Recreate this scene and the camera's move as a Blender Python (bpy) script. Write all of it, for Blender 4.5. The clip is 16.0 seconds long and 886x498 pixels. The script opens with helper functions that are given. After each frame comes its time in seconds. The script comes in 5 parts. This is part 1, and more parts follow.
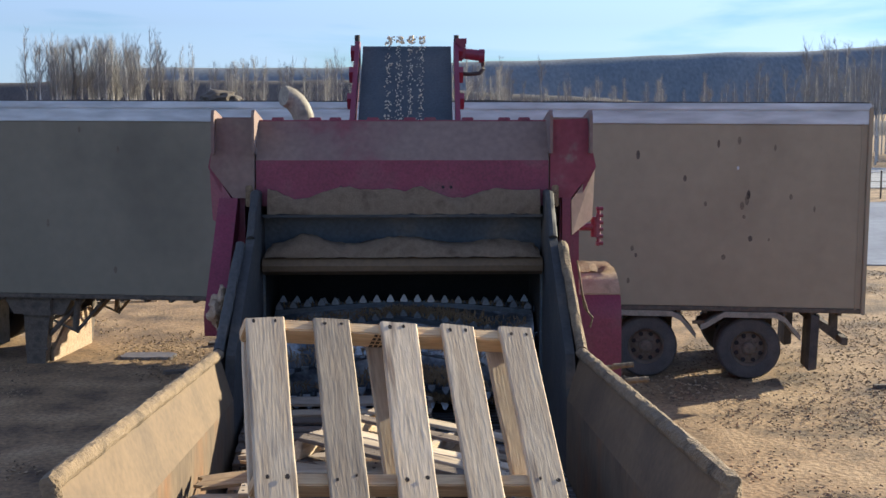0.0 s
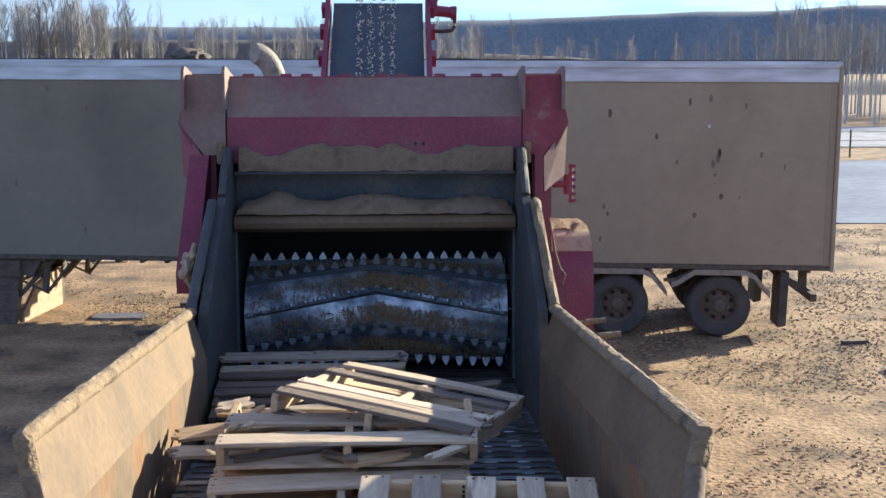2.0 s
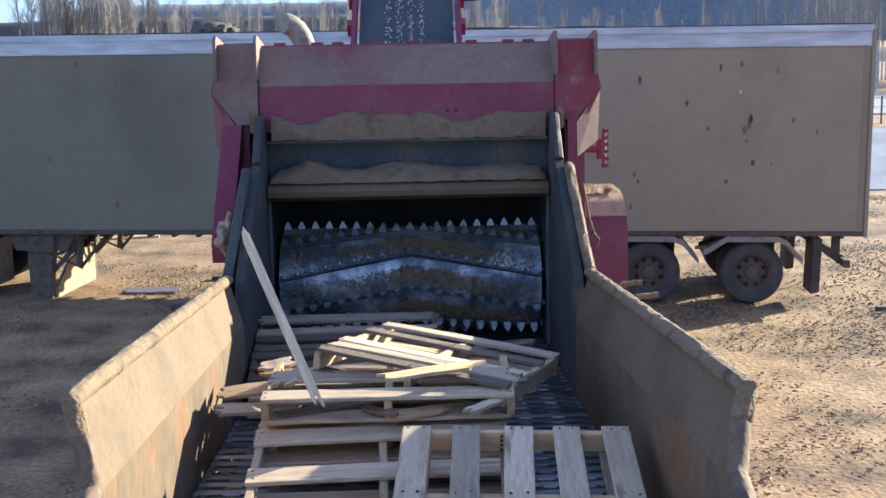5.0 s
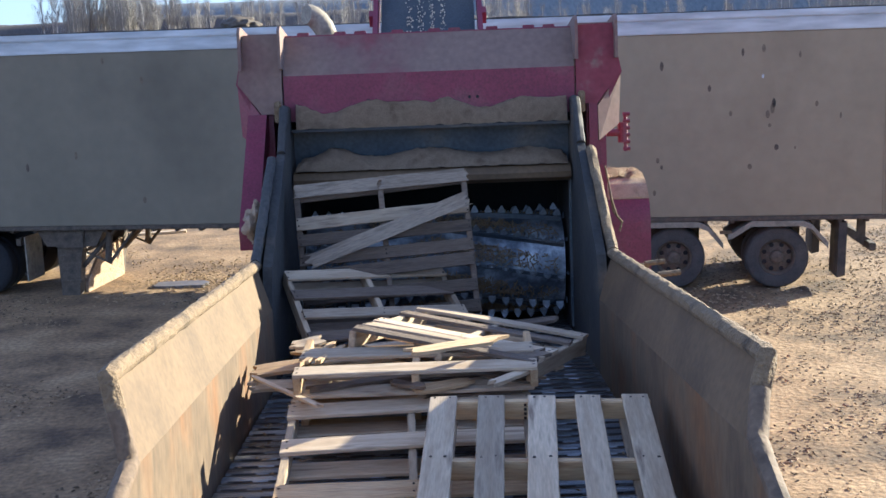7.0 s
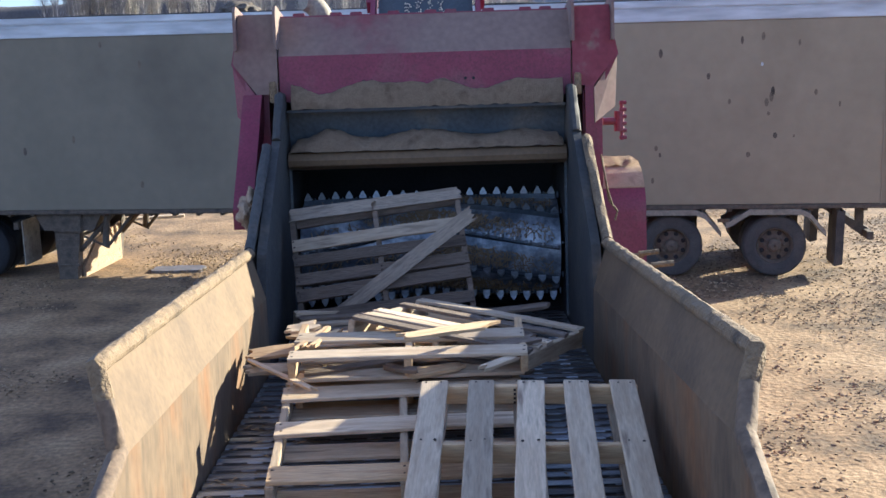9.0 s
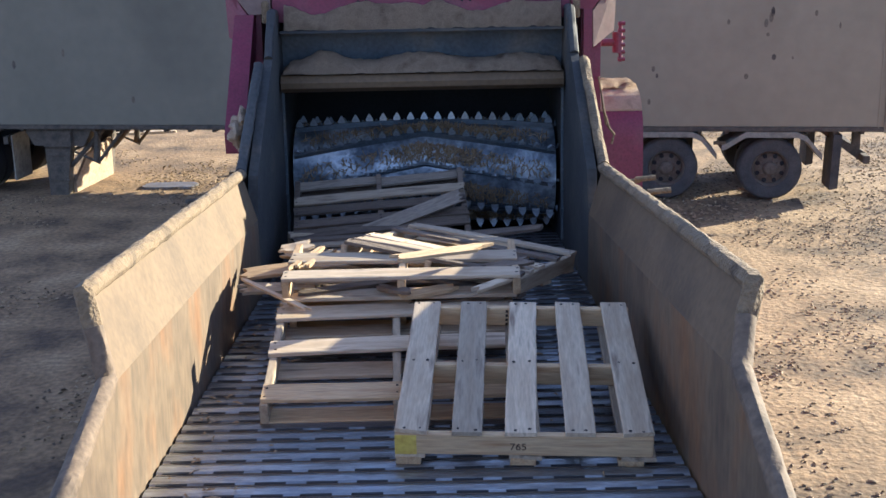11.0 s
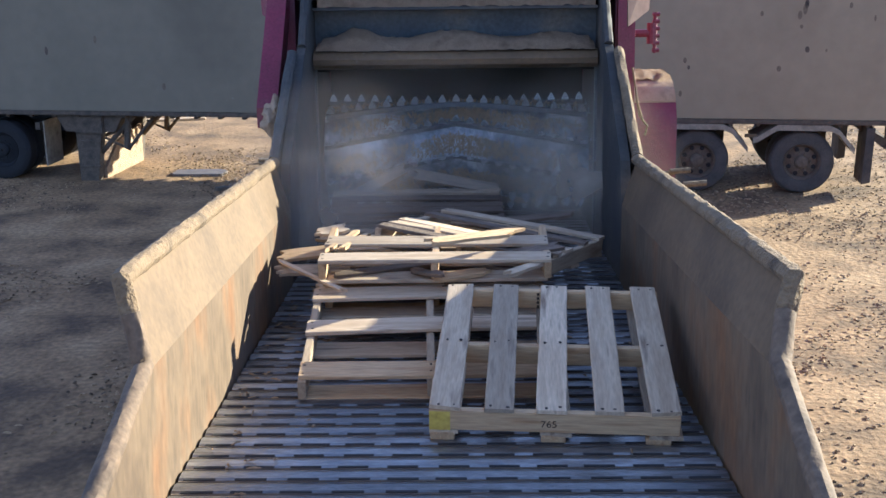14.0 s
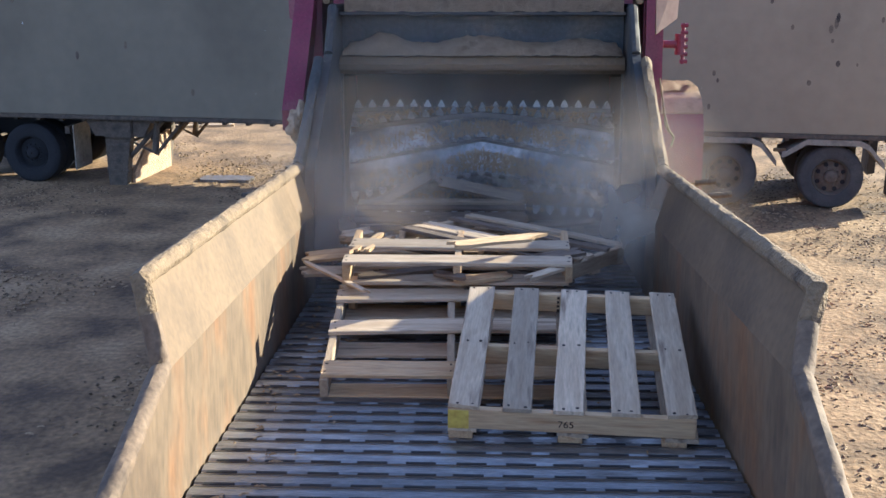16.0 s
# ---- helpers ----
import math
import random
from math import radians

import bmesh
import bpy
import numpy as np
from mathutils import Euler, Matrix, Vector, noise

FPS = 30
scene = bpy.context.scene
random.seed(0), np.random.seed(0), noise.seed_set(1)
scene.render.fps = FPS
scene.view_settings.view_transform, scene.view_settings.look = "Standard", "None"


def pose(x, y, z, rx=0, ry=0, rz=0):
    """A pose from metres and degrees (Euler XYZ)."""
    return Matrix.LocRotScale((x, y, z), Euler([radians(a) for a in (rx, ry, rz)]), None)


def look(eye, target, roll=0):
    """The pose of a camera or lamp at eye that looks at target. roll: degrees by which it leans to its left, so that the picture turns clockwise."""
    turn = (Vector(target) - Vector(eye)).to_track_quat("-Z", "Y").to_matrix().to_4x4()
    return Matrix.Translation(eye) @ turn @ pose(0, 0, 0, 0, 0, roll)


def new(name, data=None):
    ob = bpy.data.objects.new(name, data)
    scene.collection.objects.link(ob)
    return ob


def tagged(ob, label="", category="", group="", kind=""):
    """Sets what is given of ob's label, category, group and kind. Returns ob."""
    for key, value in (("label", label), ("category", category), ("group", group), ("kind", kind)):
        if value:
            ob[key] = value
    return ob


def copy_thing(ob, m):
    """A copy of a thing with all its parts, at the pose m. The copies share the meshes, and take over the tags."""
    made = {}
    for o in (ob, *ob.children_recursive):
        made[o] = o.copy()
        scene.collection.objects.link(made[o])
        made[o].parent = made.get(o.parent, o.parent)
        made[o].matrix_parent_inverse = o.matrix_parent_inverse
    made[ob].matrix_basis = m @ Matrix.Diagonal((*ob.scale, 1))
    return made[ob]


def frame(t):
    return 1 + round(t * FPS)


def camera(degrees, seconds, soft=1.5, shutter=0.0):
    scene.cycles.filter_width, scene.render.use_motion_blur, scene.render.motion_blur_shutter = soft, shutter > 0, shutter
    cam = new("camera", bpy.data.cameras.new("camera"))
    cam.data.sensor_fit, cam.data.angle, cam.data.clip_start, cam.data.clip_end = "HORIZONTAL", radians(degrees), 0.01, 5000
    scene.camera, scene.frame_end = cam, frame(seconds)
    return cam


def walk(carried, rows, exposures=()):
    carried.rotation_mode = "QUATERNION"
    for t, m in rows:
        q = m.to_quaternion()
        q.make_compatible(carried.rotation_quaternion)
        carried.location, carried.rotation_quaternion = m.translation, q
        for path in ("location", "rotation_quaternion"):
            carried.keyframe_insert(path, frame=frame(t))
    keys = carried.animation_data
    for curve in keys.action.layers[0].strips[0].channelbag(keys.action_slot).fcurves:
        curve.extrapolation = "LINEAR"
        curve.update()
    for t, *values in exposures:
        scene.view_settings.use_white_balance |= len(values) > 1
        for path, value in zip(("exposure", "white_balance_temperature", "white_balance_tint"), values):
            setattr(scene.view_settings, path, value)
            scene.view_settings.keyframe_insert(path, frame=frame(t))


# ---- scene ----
cam = camera(41.0, 16.0, soft=1.55)
# seconds, place, yaw, pitch, roll
PATH = [(0.0, 0.101, 0.001, 4.177, -0.69, -6.70, -0.00), (0.5, 0.081, 0.010, 4.168, -0.93, -7.16, 0.17),
        (1.0, 0.077, 0.018, 4.153, -1.16, -7.80, 0.30), (1.5, 0.077, 0.019, 4.144, -1.52, -8.41, 0.26),
        (2.0, 0.095, 0.001, 4.153, -2.06, -8.61, 0.03), (2.5, 0.096, -0.002, 4.154, -2.67, -8.45, -0.27),
        (3.0, 0.106, -0.006, 4.163, -3.20, -8.19, -0.45), (3.5, 0.116, -0.013, 4.159, -3.29, -8.19, -0.54),
        (4.0, 0.114, -0.021, 4.160, -2.78, -8.60, -0.34), (4.5, 0.089, -0.022, 4.132, -1.84, -9.16, 0.15),
        (5.0, 0.047, -0.006, 4.097, -0.87, -9.85, 0.94), (7.5, 0.056, -0.124, 4.047, 0.23, -10.13, 2.02),
        (8.0, 0.062, -0.118, 4.045, 0.23, -9.71, 1.84), (8.5, 0.063, -0.107, 4.051, 0.19, -9.94, 1.80),
        (9.0, 0.088, -0.097, 4.070, 0.23, -10.86, 1.71), (9.5, 0.069, -0.055, 4.101, 0.23, -12.14, 1.49),
        (10.0, 0.089, -0.010, 4.091, 0.27, -13.64, 1.32), (12.5, 0.063, -0.016, 4.094, -0.24, -15.21, 0.68),
        (13.0, 0.057, -0.010, 4.092, 0.26, -15.22, 0.64), (13.5, 0.053, -0.010, 4.092, 0.84, -15.25, 0.65),
        (14.0, 0.043, 0.002, 4.091, 1.40, -15.34, 0.69), (14.5, 0.060, 0.012, 4.087, 1.81, -15.49, 0.72),
        (15.0, 0.067, 0.006, 4.085, 2.17, -15.55, 0.63), (15.5, 0.064, 0.013, 4.083, 2.43, -15.35, 0.42),
        (16.0, 0.065, 0.021, 4.069, 2.88, -14.82, 0.10)]
walk(cam, [(t, pose(x, y, z, 90 + p, r, w)) for t, x, y, z, w, p, r in PATH], [(0, 1.78, 4770, 7), (1, 2.02, 4730, 7), (2, 2.14, 4660, 7), (3.5, 1.98, 4650, 7), (5, 2.33, 4550, 7), (16, 2.33, 4520, 7)])

# ---- light ----
SUN_AZ, SUN_EL = 57.5, 17.0          # azimuth from +y towards +x, elevation
world = bpy.data.worlds.new("world")
scene.world = world
world.use_nodes = True
wn, wl = world.node_tree.nodes, world.node_tree.links
sky = wn.new("ShaderNodeTexSky")
sky.sky_type, sky.sun_disc = "NISHITA", False
sky.sun_elevation, sky.sun_rotation = radians(SUN_EL), radians(SUN_AZ)
sky.air_density, sky.dust_density, sky.ozone_density = 1.0, 0.0, 3.0
# thin bright cloud streaks over the sky
tc, mp, cl, ramp, mix = (wn.new("ShaderNode" + k) for k in ("TexCoord", "Mapping", "TexNoise", "ValToRGB", "Mix"))
mp.inputs["Scale"].default_value = (1.2, 1.2, 9.0)
cl.inputs["Scale"].default_value, cl.inputs["Detail"].default_value, cl.inputs["Distortion"].default_value = 2.2, 7, 0.4
ramp.color_ramp.elements[0].position, ramp.color_ramp.elements[1].position = 0.33, 0.50
mix.data_type = "RGBA"
wl.new(tc.outputs["Generated"], mp.inputs[0])
wl.new(mp.outputs[0], cl.inputs["Vector"])
wl.new(cl.outputs["Fac"], ramp.inputs[0])
wl.new(ramp.outputs[0], mix.inputs["Factor"])
deep = wn.new("ShaderNodeHueSaturation")
deep.inputs["Saturation"].default_value, deep.inputs["Hue"].default_value = 1.25, 0.525
hs = wn.new("ShaderNodeHueSaturation")
hs.inputs["Saturation"].default_value, hs.inputs["Value"].default_value = 0.24, 1.25
wl.new(sky.outputs[0], deep.inputs["Color"])
wl.new(deep.outputs[0], hs.inputs["Color"])
wl.new(hs.outputs[0], mix.inputs["B"])
wl.new(deep.outputs[0], mix.inputs["A"])
# hazy air low over the horizon
sep, low, haze = (wn.new("ShaderNode" + k) for k in ("SeparateXYZ", "MapRange", "Mix"))
low.interpolation_type = "SMOOTHSTEP"
low.inputs["From Min"].default_value, low.inputs["From Max"].default_value = 0.0, 0.35
low.inputs["To Min"].default_value, low.inputs["To Max"].default_value = 0.50, 0.94
haze.data_type, haze.blend_type = "RGBA", "MULTIPLY"
haze.inputs["Factor"].default_value = 1.0
wl.new(tc.outputs["Generated"], sep.inputs[0])
wl.new(sep.outputs["Z"], low.inputs[0])
wl.new(mix.outputs["Result"], haze.inputs["A"])
wl.new(low.outputs[0], haze.inputs["B"])
wl.new(haze.outputs["Result"], wn["Background"].inputs[0])
wn["Background"].inputs[1].default_value = 0.055
sun = new("sun", bpy.data.lights.new("sun", "SUN"))
sun.data.energy, sun.data.angle, sun.data.color = 4.3, radians(0.6), (1.0, 0.73, 0.385)
sun.matrix_world = look((math.sin(radians(SUN_AZ)) * 30, math.cos(radians(SUN_AZ)) * 30, 30 * math.tan(radians(SUN_EL))), (0, 0, 0))


# ---- materials ----
def mat(name, colours, rough=0.7, metal=0.0, scale=3.0, detail=9.0, fine=40.0, bump=0.3, stretch=(1, 1, 1), split=0.5, soft=0.25, grain=0.55, island=0.0, coords="Object"):
    """Two or three colours mixed by coarse and fine noise, with relief; stretch gives grain."""
    m = bpy.data.materials.new(name)
    m.use_nodes = True
    n, l = m.node_tree.nodes, m.node_tree.links
    b = n["Principled BSDF"]
    tc, mp = n.new("ShaderNodeTexCoord"), n.new("ShaderNodeMapping")
    mp.inputs["Scale"].default_value = stretch
    l.new(tc.outputs[coords], mp.inputs[0])
    where = mp.outputs[0]
    if island:
        info, add = n.new("ShaderNodeObjectInfo"), n.new("ShaderNodeVectorMath")
        add.operation = "MULTIPLY_ADD"
        comb = n.new("ShaderNodeCombineXYZ")
        for i in range(3):
            l.new(info.outputs["Random"], comb.inputs[i])
        add.inputs[1].default_value = (17, 31, 23)
        l.new(comb.outputs[0], add.inputs[0])
        l.new(where, add.inputs[2])
        where = add.outputs[0]
    big, small = n.new("ShaderNodeTexNoise"), n.new("ShaderNodeTexNoise")
    big.inputs["Scale"].default_value, big.inputs["Detail"].default_value = scale, detail
    small.inputs["Scale"].default_value, small.inputs["Detail"].default_value = fine, 5
    for t in (big, small):
        l.new(where, t.inputs["Vector"])
    ramp = n.new("ShaderNodeValToRGB")
    e = ramp.color_ramp.elements
    stops = [split - soft, split + soft] if len(colours) == 2 else [split - soft, split, split + soft]
    while len(e) < len(colours):
        e.new(0.5)
    for el, p, c in zip(e, stops, colours):
        el.position, el.color = p, (*c, 1)
    l.new(big.outputs["Fac"], ramp.inputs[0])
    mix = n.new("ShaderNodeMix")
    mix.data_type, mix.blend_type = "RGBA", "OVERLAY"
    mix.inputs["Factor"].default_value = grain
    l.new(ramp.outputs[0], mix.inputs["A"])
    l.new(small.outputs["Fac"], mix.inputs["B"])
    col = mix.outputs["Result"]
    if island:
        hsv, mr = n.new("ShaderNodeHueSaturation"), n.new("ShaderNodeMapRange")
        mr.inputs["To Min"].default_value, mr.inputs["To Max"].default_value = 1 - island, 1 + island
        l.new(info.outputs["Random"], mr.inputs[0])
        l.new(mr.outputs[0], hsv.inputs["Value"])
        l.new(col, hsv.inputs["Color"])
        col = hsv.outputs[0]
    l.new(col, b.inputs["Base Color"])
    b.inputs["Roughness"].default_value, b.inputs["Metallic"].default_value = rough, metal
    if bump:
        bp = n.new("ShaderNodeBump")
        bp.inputs["Strength"].default_value, bp.inputs["Distance"].default_value = bump, 0.02
        l.new(small.outputs["Fac"], bp.inputs["Height"])
        l.new(bp.outputs[0], b.inputs["Normal"])
    return m


RED = mat("red_paint", [(0.135, 0.014, 0.036), (0.16, 0.02, 0.045), (0.14, 0.058, 0.06)], 0.45, 0, 2.5, fine=60, bump=0.1, split=0.55)
RED_MUD = mat("dusty_red_paint", [(0.195, 0.135, 0.108), (0.175, 0.105, 0.09), (0.18, 0.035, 0.05)], 0.85, 0, 1.6, fine=22, bump=0.08, split=0.62, soft=0.13, grain=0.3)
RED_PATCHY = mat("patchy_red_paint", [(0.165, 0.03, 0.045), (0.18, 0.04, 0.055), (0.2, 0.145, 0.115)], 0.75, 0, 3.2, fine=22, bump=0.08, split=0.56, soft=0.07, grain=0.3)
# grimy steel toned down to hold the shade on cheeks and left riser
GRIME_SHADE = mat("grimy_shaded_steel", [(0.042, 0.041, 0.04), (0.062, 0.057, 0.05), (0.12, 0.092, 0.063)], 0.8, 0.05, 2.6, fine=30, bump=0.2, split=0.58, soft=0.16)
STEEL = mat("worn_steel", [(0.05, 0.064, 0.082), (0.084, 0.095, 0.106), (0.17, 0.14, 0.105)], 0.5, 0.25, 2.2, fine=35, bump=0.2, split=0.55)
PLATE = mat("dusty_steel_plate", [(0.108, 0.07, 0.033), (0.138, 0.091, 0.046), (0.078, 0.052, 0.028)], 0.75, 0.1, 1.6, fine=30, bump=0.06, grain=0.35)
PLATE_RUST = mat("rusty_scraped_plate", [(0.165, 0.082, 0.03), (0.135, 0.095, 0.055), (0.085, 0.058, 0.034)], 0.65, 0.1, 1.6, fine=11, bump=0.1, stretch=(1, 2.4, 1.0), grain=0.6, soft=0.2)
MUD = mat("dried_mud_on_pipe", [(0.14, 0.099, 0.055), (0.20, 0.143, 0.08), (0.078, 0.056, 0.033)], 0.9, 0, 7, fine=60, bump=0.8)
SLAT = mat("polished_slat_steel", [(0.115, 0.122, 0.136), (0.26, 0.264, 0.275), (0.065, 0.056, 0.048)], 0.30, 0.85, 3.0, fine=25, bump=0.25, stretch=(1, 5, 1), island=0.5)
DRUM = mat("drum_steel", [(0.13, 0.145, 0.17), (0.36, 0.38, 0.41), (0.64, 0.66, 0.68)], 0.42, 0.55, 4.5, fine=34, bump=0.4, split=0.54, soft=0.13, grain=0.7)
WORN = mat("scuffed_pipe", [(0.075, 0.05, 0.031), (0.15, 0.105, 0.066), (0.035, 0.025, 0.018)], 0.85, 0.0, 6, fine=40, bump=0.25)
BRIGHT = mat("bright_steel", [(0.38, 0.39, 0.41), (0.62, 0.64, 0.66)], 0.5, 0.8, 6, fine=40, bump=0.1)
# also stands in for the dark inside holes, slots and the throat
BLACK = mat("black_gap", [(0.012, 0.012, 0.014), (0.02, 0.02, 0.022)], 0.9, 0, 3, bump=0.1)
RUBBER = mat("rubber", [(0.02, 0.02, 0.022), (0.06, 0.052, 0.045), (0.10, 0.08, 0.06)], 0.85, 0, 4, fine=50, bump=0.3)
DUST = mat("sawdust", [(0.32, 0.23, 0.145), (0.44, 0.325, 0.21), (0.23, 0.16, 0.10)], 0.95, 0, 9, fine=140, bump=0.9)
CHIP = mat("wood_chips", [(0.22, 0.15, 0.085), (0.40, 0.29, 0.16)], 0.9, 0, 30, fine=120, bump=0.5)
WOOD = mat("grey_pallet_wood", [(0.41, 0.31, 0.2), (0.5, 0.395, 0.265), (0.18, 0.125, 0.08)], 0.8, 0, 2.2, fine=14, bump=0.12, stretch=(1.1, 9, 9), island=0.3, grain=0.34, split=0.57, soft=0.17)
FRESH = mat("fresh_pallet_wood", [(0.44, 0.28, 0.13), (0.52, 0.37, 0.20), (0.36, 0.21, 0.095)], 0.75, 0, 2.2, fine=10, bump=0.3, stretch=(1.2, 14, 14), island=0.15)
OLD = mat("weathered_pallet_wood", [(0.11, 0.08, 0.054), (0.155, 0.116, 0.082), (0.07, 0.05, 0.035)], 0.85, 0, 2.2, fine=12, bump=0.5, stretch=(1.5, 12, 12), island=0.25)
GREYED = mat("greyed_board_wood", [(0.2, 0.158, 0.114), (0.26, 0.21, 0.153), (0.11, 0.084, 0.06)], 0.85, 0, 2.2, fine=12, bump=0.3, stretch=(1.5, 12, 12), island=0.2)
FRESH_BAR = mat("fresh_stringer_wood", [(0.44, 0.28, 0.13), (0.52, 0.37, 0.20), (0.36, 0.21, 0.095)], 0.75, 0, 2.2, fine=10, bump=0.2, stretch=(14, 1.2, 14), island=0.15, grain=0.4)
WOOD_BAR = mat("grey_stringer_wood", [(0.36, 0.265, 0.165), (0.46, 0.36, 0.235), (0.2, 0.135, 0.08)], 0.8, 0, 1.8, fine=12, bump=0.2, stretch=(12, 1.5, 12), island=0.24, grain=0.3)
NAIL = mat("nail_stain", [(0.02, 0.014, 0.01), (0.05, 0.03, 0.02)], 0.8, 0, 20)
SIDE = mat("dusty_trailer_wall", [(0.255, 0.205, 0.13), (0.29, 0.234, 0.15), (0.215, 0.17, 0.107)], 0.75, 0, 0.5, fine=5, bump=0.02, grain=0.15)
# wall colour of the front half, darker and greyer than the rear
SIDE_GREY = mat("greyer_trailer_wall", [(0.165, 0.142, 0.096), (0.195, 0.166, 0.113), (0.135, 0.115, 0.078)], 0.7, 0, 0.5, fine=5, bump=0.02, grain=0.15)
RAIL = mat("trailer_top_rail", [(0.42, 0.43, 0.44), (0.52, 0.53, 0.54)], 0.5, 0.3, 2, fine=8, bump=0.05, stretch=(0.2, 1, 1))
UNDER = mat("dirty_underframe", [(0.05, 0.042, 0.034), (0.11, 0.085, 0.06), (0.03, 0.026, 0.022)], 0.85, 0, 5, fine=40, bump=0.3)
RIM = mat("dusty_rim", [(0.10, 0.075, 0.055), (0.15, 0.115, 0.08)], 0.8, 0.1, 6, fine=40, bump=0.2)
TYRE = mat("dusty_tyre", [(0.045, 0.043, 0.042), (0.09, 0.08, 0.07)], 0.9, 0, 5, fine=60, bump=0.4)
EXHAUST = mat("tan_exhaust", [(0.2, 0.17, 0.13), (0.27, 0.235, 0.18), (0.12, 0.1, 0.075)], 0.7, 0.1, 5, fine=40, bump=0.2)
MARK = mat("wall_scuff", [(0.13, 0.1, 0.066), (0.17, 0.135, 0.09)], 0.85, 0, 6, fine=30, bump=0)
AIRBORNE = mat("airborne_dust", [(0.62, 0.56, 0.47), (0.72, 0.66, 0.57)], 1.0, 0, 3, bump=0)
PALE_CHIP = mat("pale_chips", [(0.50, 0.42, 0.30), (0.68, 0.60, 0.46)], 0.9, 0, 30, fine=120, bump=0.2)
YELLOW = mat("yellow_paint", [(0.55, 0.40, 0.06), (0.62, 0.47, 0.10)], 0.7, 0, 12, fine=40, bump=0.1)
BELT = mat("rubber_belt", [(0.035, 0.045, 0.055), (0.055, 0.062, 0.07), (0.08, 0.08, 0.08)], 0.7, 0, 2, fine=50, bump=0.2)


# ---- mesh helpers ----
def box(bm, c, s, r=(0, 0, 0), bevel=0.0):
    m = Matrix.Translation(c) @ Euler([radians(a) for a in r]).to_matrix().to_4x4() @ Matrix.Diagonal((*s, 1))
    vs = bmesh.ops.create_cube(bm, size=1, matrix=m)["verts"]
    if bevel:
        bmesh.ops.bevel(bm, geom=list({e for v in vs for e in v.link_edges}), offset=bevel, segments=2, affect="EDGES")


def slab(bm, pts, thick):
    """A polygon made solid along the vector thick."""
    a = [bm.verts.new(p) for p in pts]
    b = [bm.verts.new(Vector(p) + Vector(thick)) for p in pts]
    bm.faces.new(a)
    bm.faces.new(b[::-1])
    for i in range(len(a)):
        j = (i + 1) % len(a)
        bm.faces.new((a[j], a[i], b[i], b[j]))


def rod(bm, p, q, r, seg=12, r2=None):
    p, q = Vector(p), Vector(q)
    m = Matrix.Translation((p + q) / 2) @ (q - p).to_track_quat("Z", "Y").to_matrix().to_4x4()
    bmesh.ops.create_cone(bm, cap_ends=True, segments=seg, radius1=r, radius2=r if r2 is None else r2, depth=(q - p).length, matrix=m)


def pipe(bm, pts, r, seg=12, rough=0.0):
    """A tube through points, with uneven radius."""
    pts = [Vector(p) for p in pts]
    rings = []
    for i, p in enumerate(pts):
        d = (pts[min(i + 1, len(pts) - 1)] - pts[max(i - 1, 0)]).normalized()
        q = d.to_track_quat("Z", "Y")
        rr = r[i] if isinstance(r, (list, tuple)) else r
        ring = []
        for k in range(seg):
            a = 2 * math.pi * k / seg
            w = rr * (1 + rough * noise.noise(p * 9 + Vector((math.cos(a), math.sin(a), k))))
            ring.append(bm.verts.new(p + q @ Vector((math.cos(a) * w, math.sin(a) * w, 0))))
        rings.append(ring)
    for a, b in zip(rings, rings[1:]):
        for k in range(seg):
            bm.faces.new((a[k], a[(k + 1) % seg], b[(k + 1) % seg], b[k]))
    bm.faces.new(rings[0][::-1])
    bm.faces.new(rings[-1])


def steps(pts, gap):
    """Points along a polyline, about gap apart."""
    out = []
    for p, q in zip(pts, pts[1:]):
        p, q = Vector(p), Vector(q)
        k = max(1, round((q - p).length / gap))
        out += [p.lerp(q, i / k) for i in range(k)]
    return out + [Vector(pts[-1])]


def mesh_of(name, bm, material, smooth=False):
    bmesh.ops.recalc_face_normals(bm, faces=bm.faces)
    me = bpy.data.meshes.new(name)
    bm.to_mesh(me)
    bm.free()
    for mm in (material if isinstance(material, (list, tuple)) else [material]):
        me.materials.append(mm)
    if smooth:
        for p in me.polygons:
            p.use_smooth = True
        me.set_sharp_from_angle(angle=radians(35))
    return me


def part(name, bm, material, parent=None, label="", smooth=False):
    ob = new(name, mesh_of(name, bm, material, smooth))
    ob.parent = parent
    if label:
        tagged(ob, label)
    return ob


def thing(name, m, label, category, group="", kind=""):
    ob = new(name)
    ob.matrix_world = m
    ob.empty_display_size = 0.2
    return tagged(ob, label, category, group, kind)


# ---- ground, hills, woods ----
GROUND = 0.06


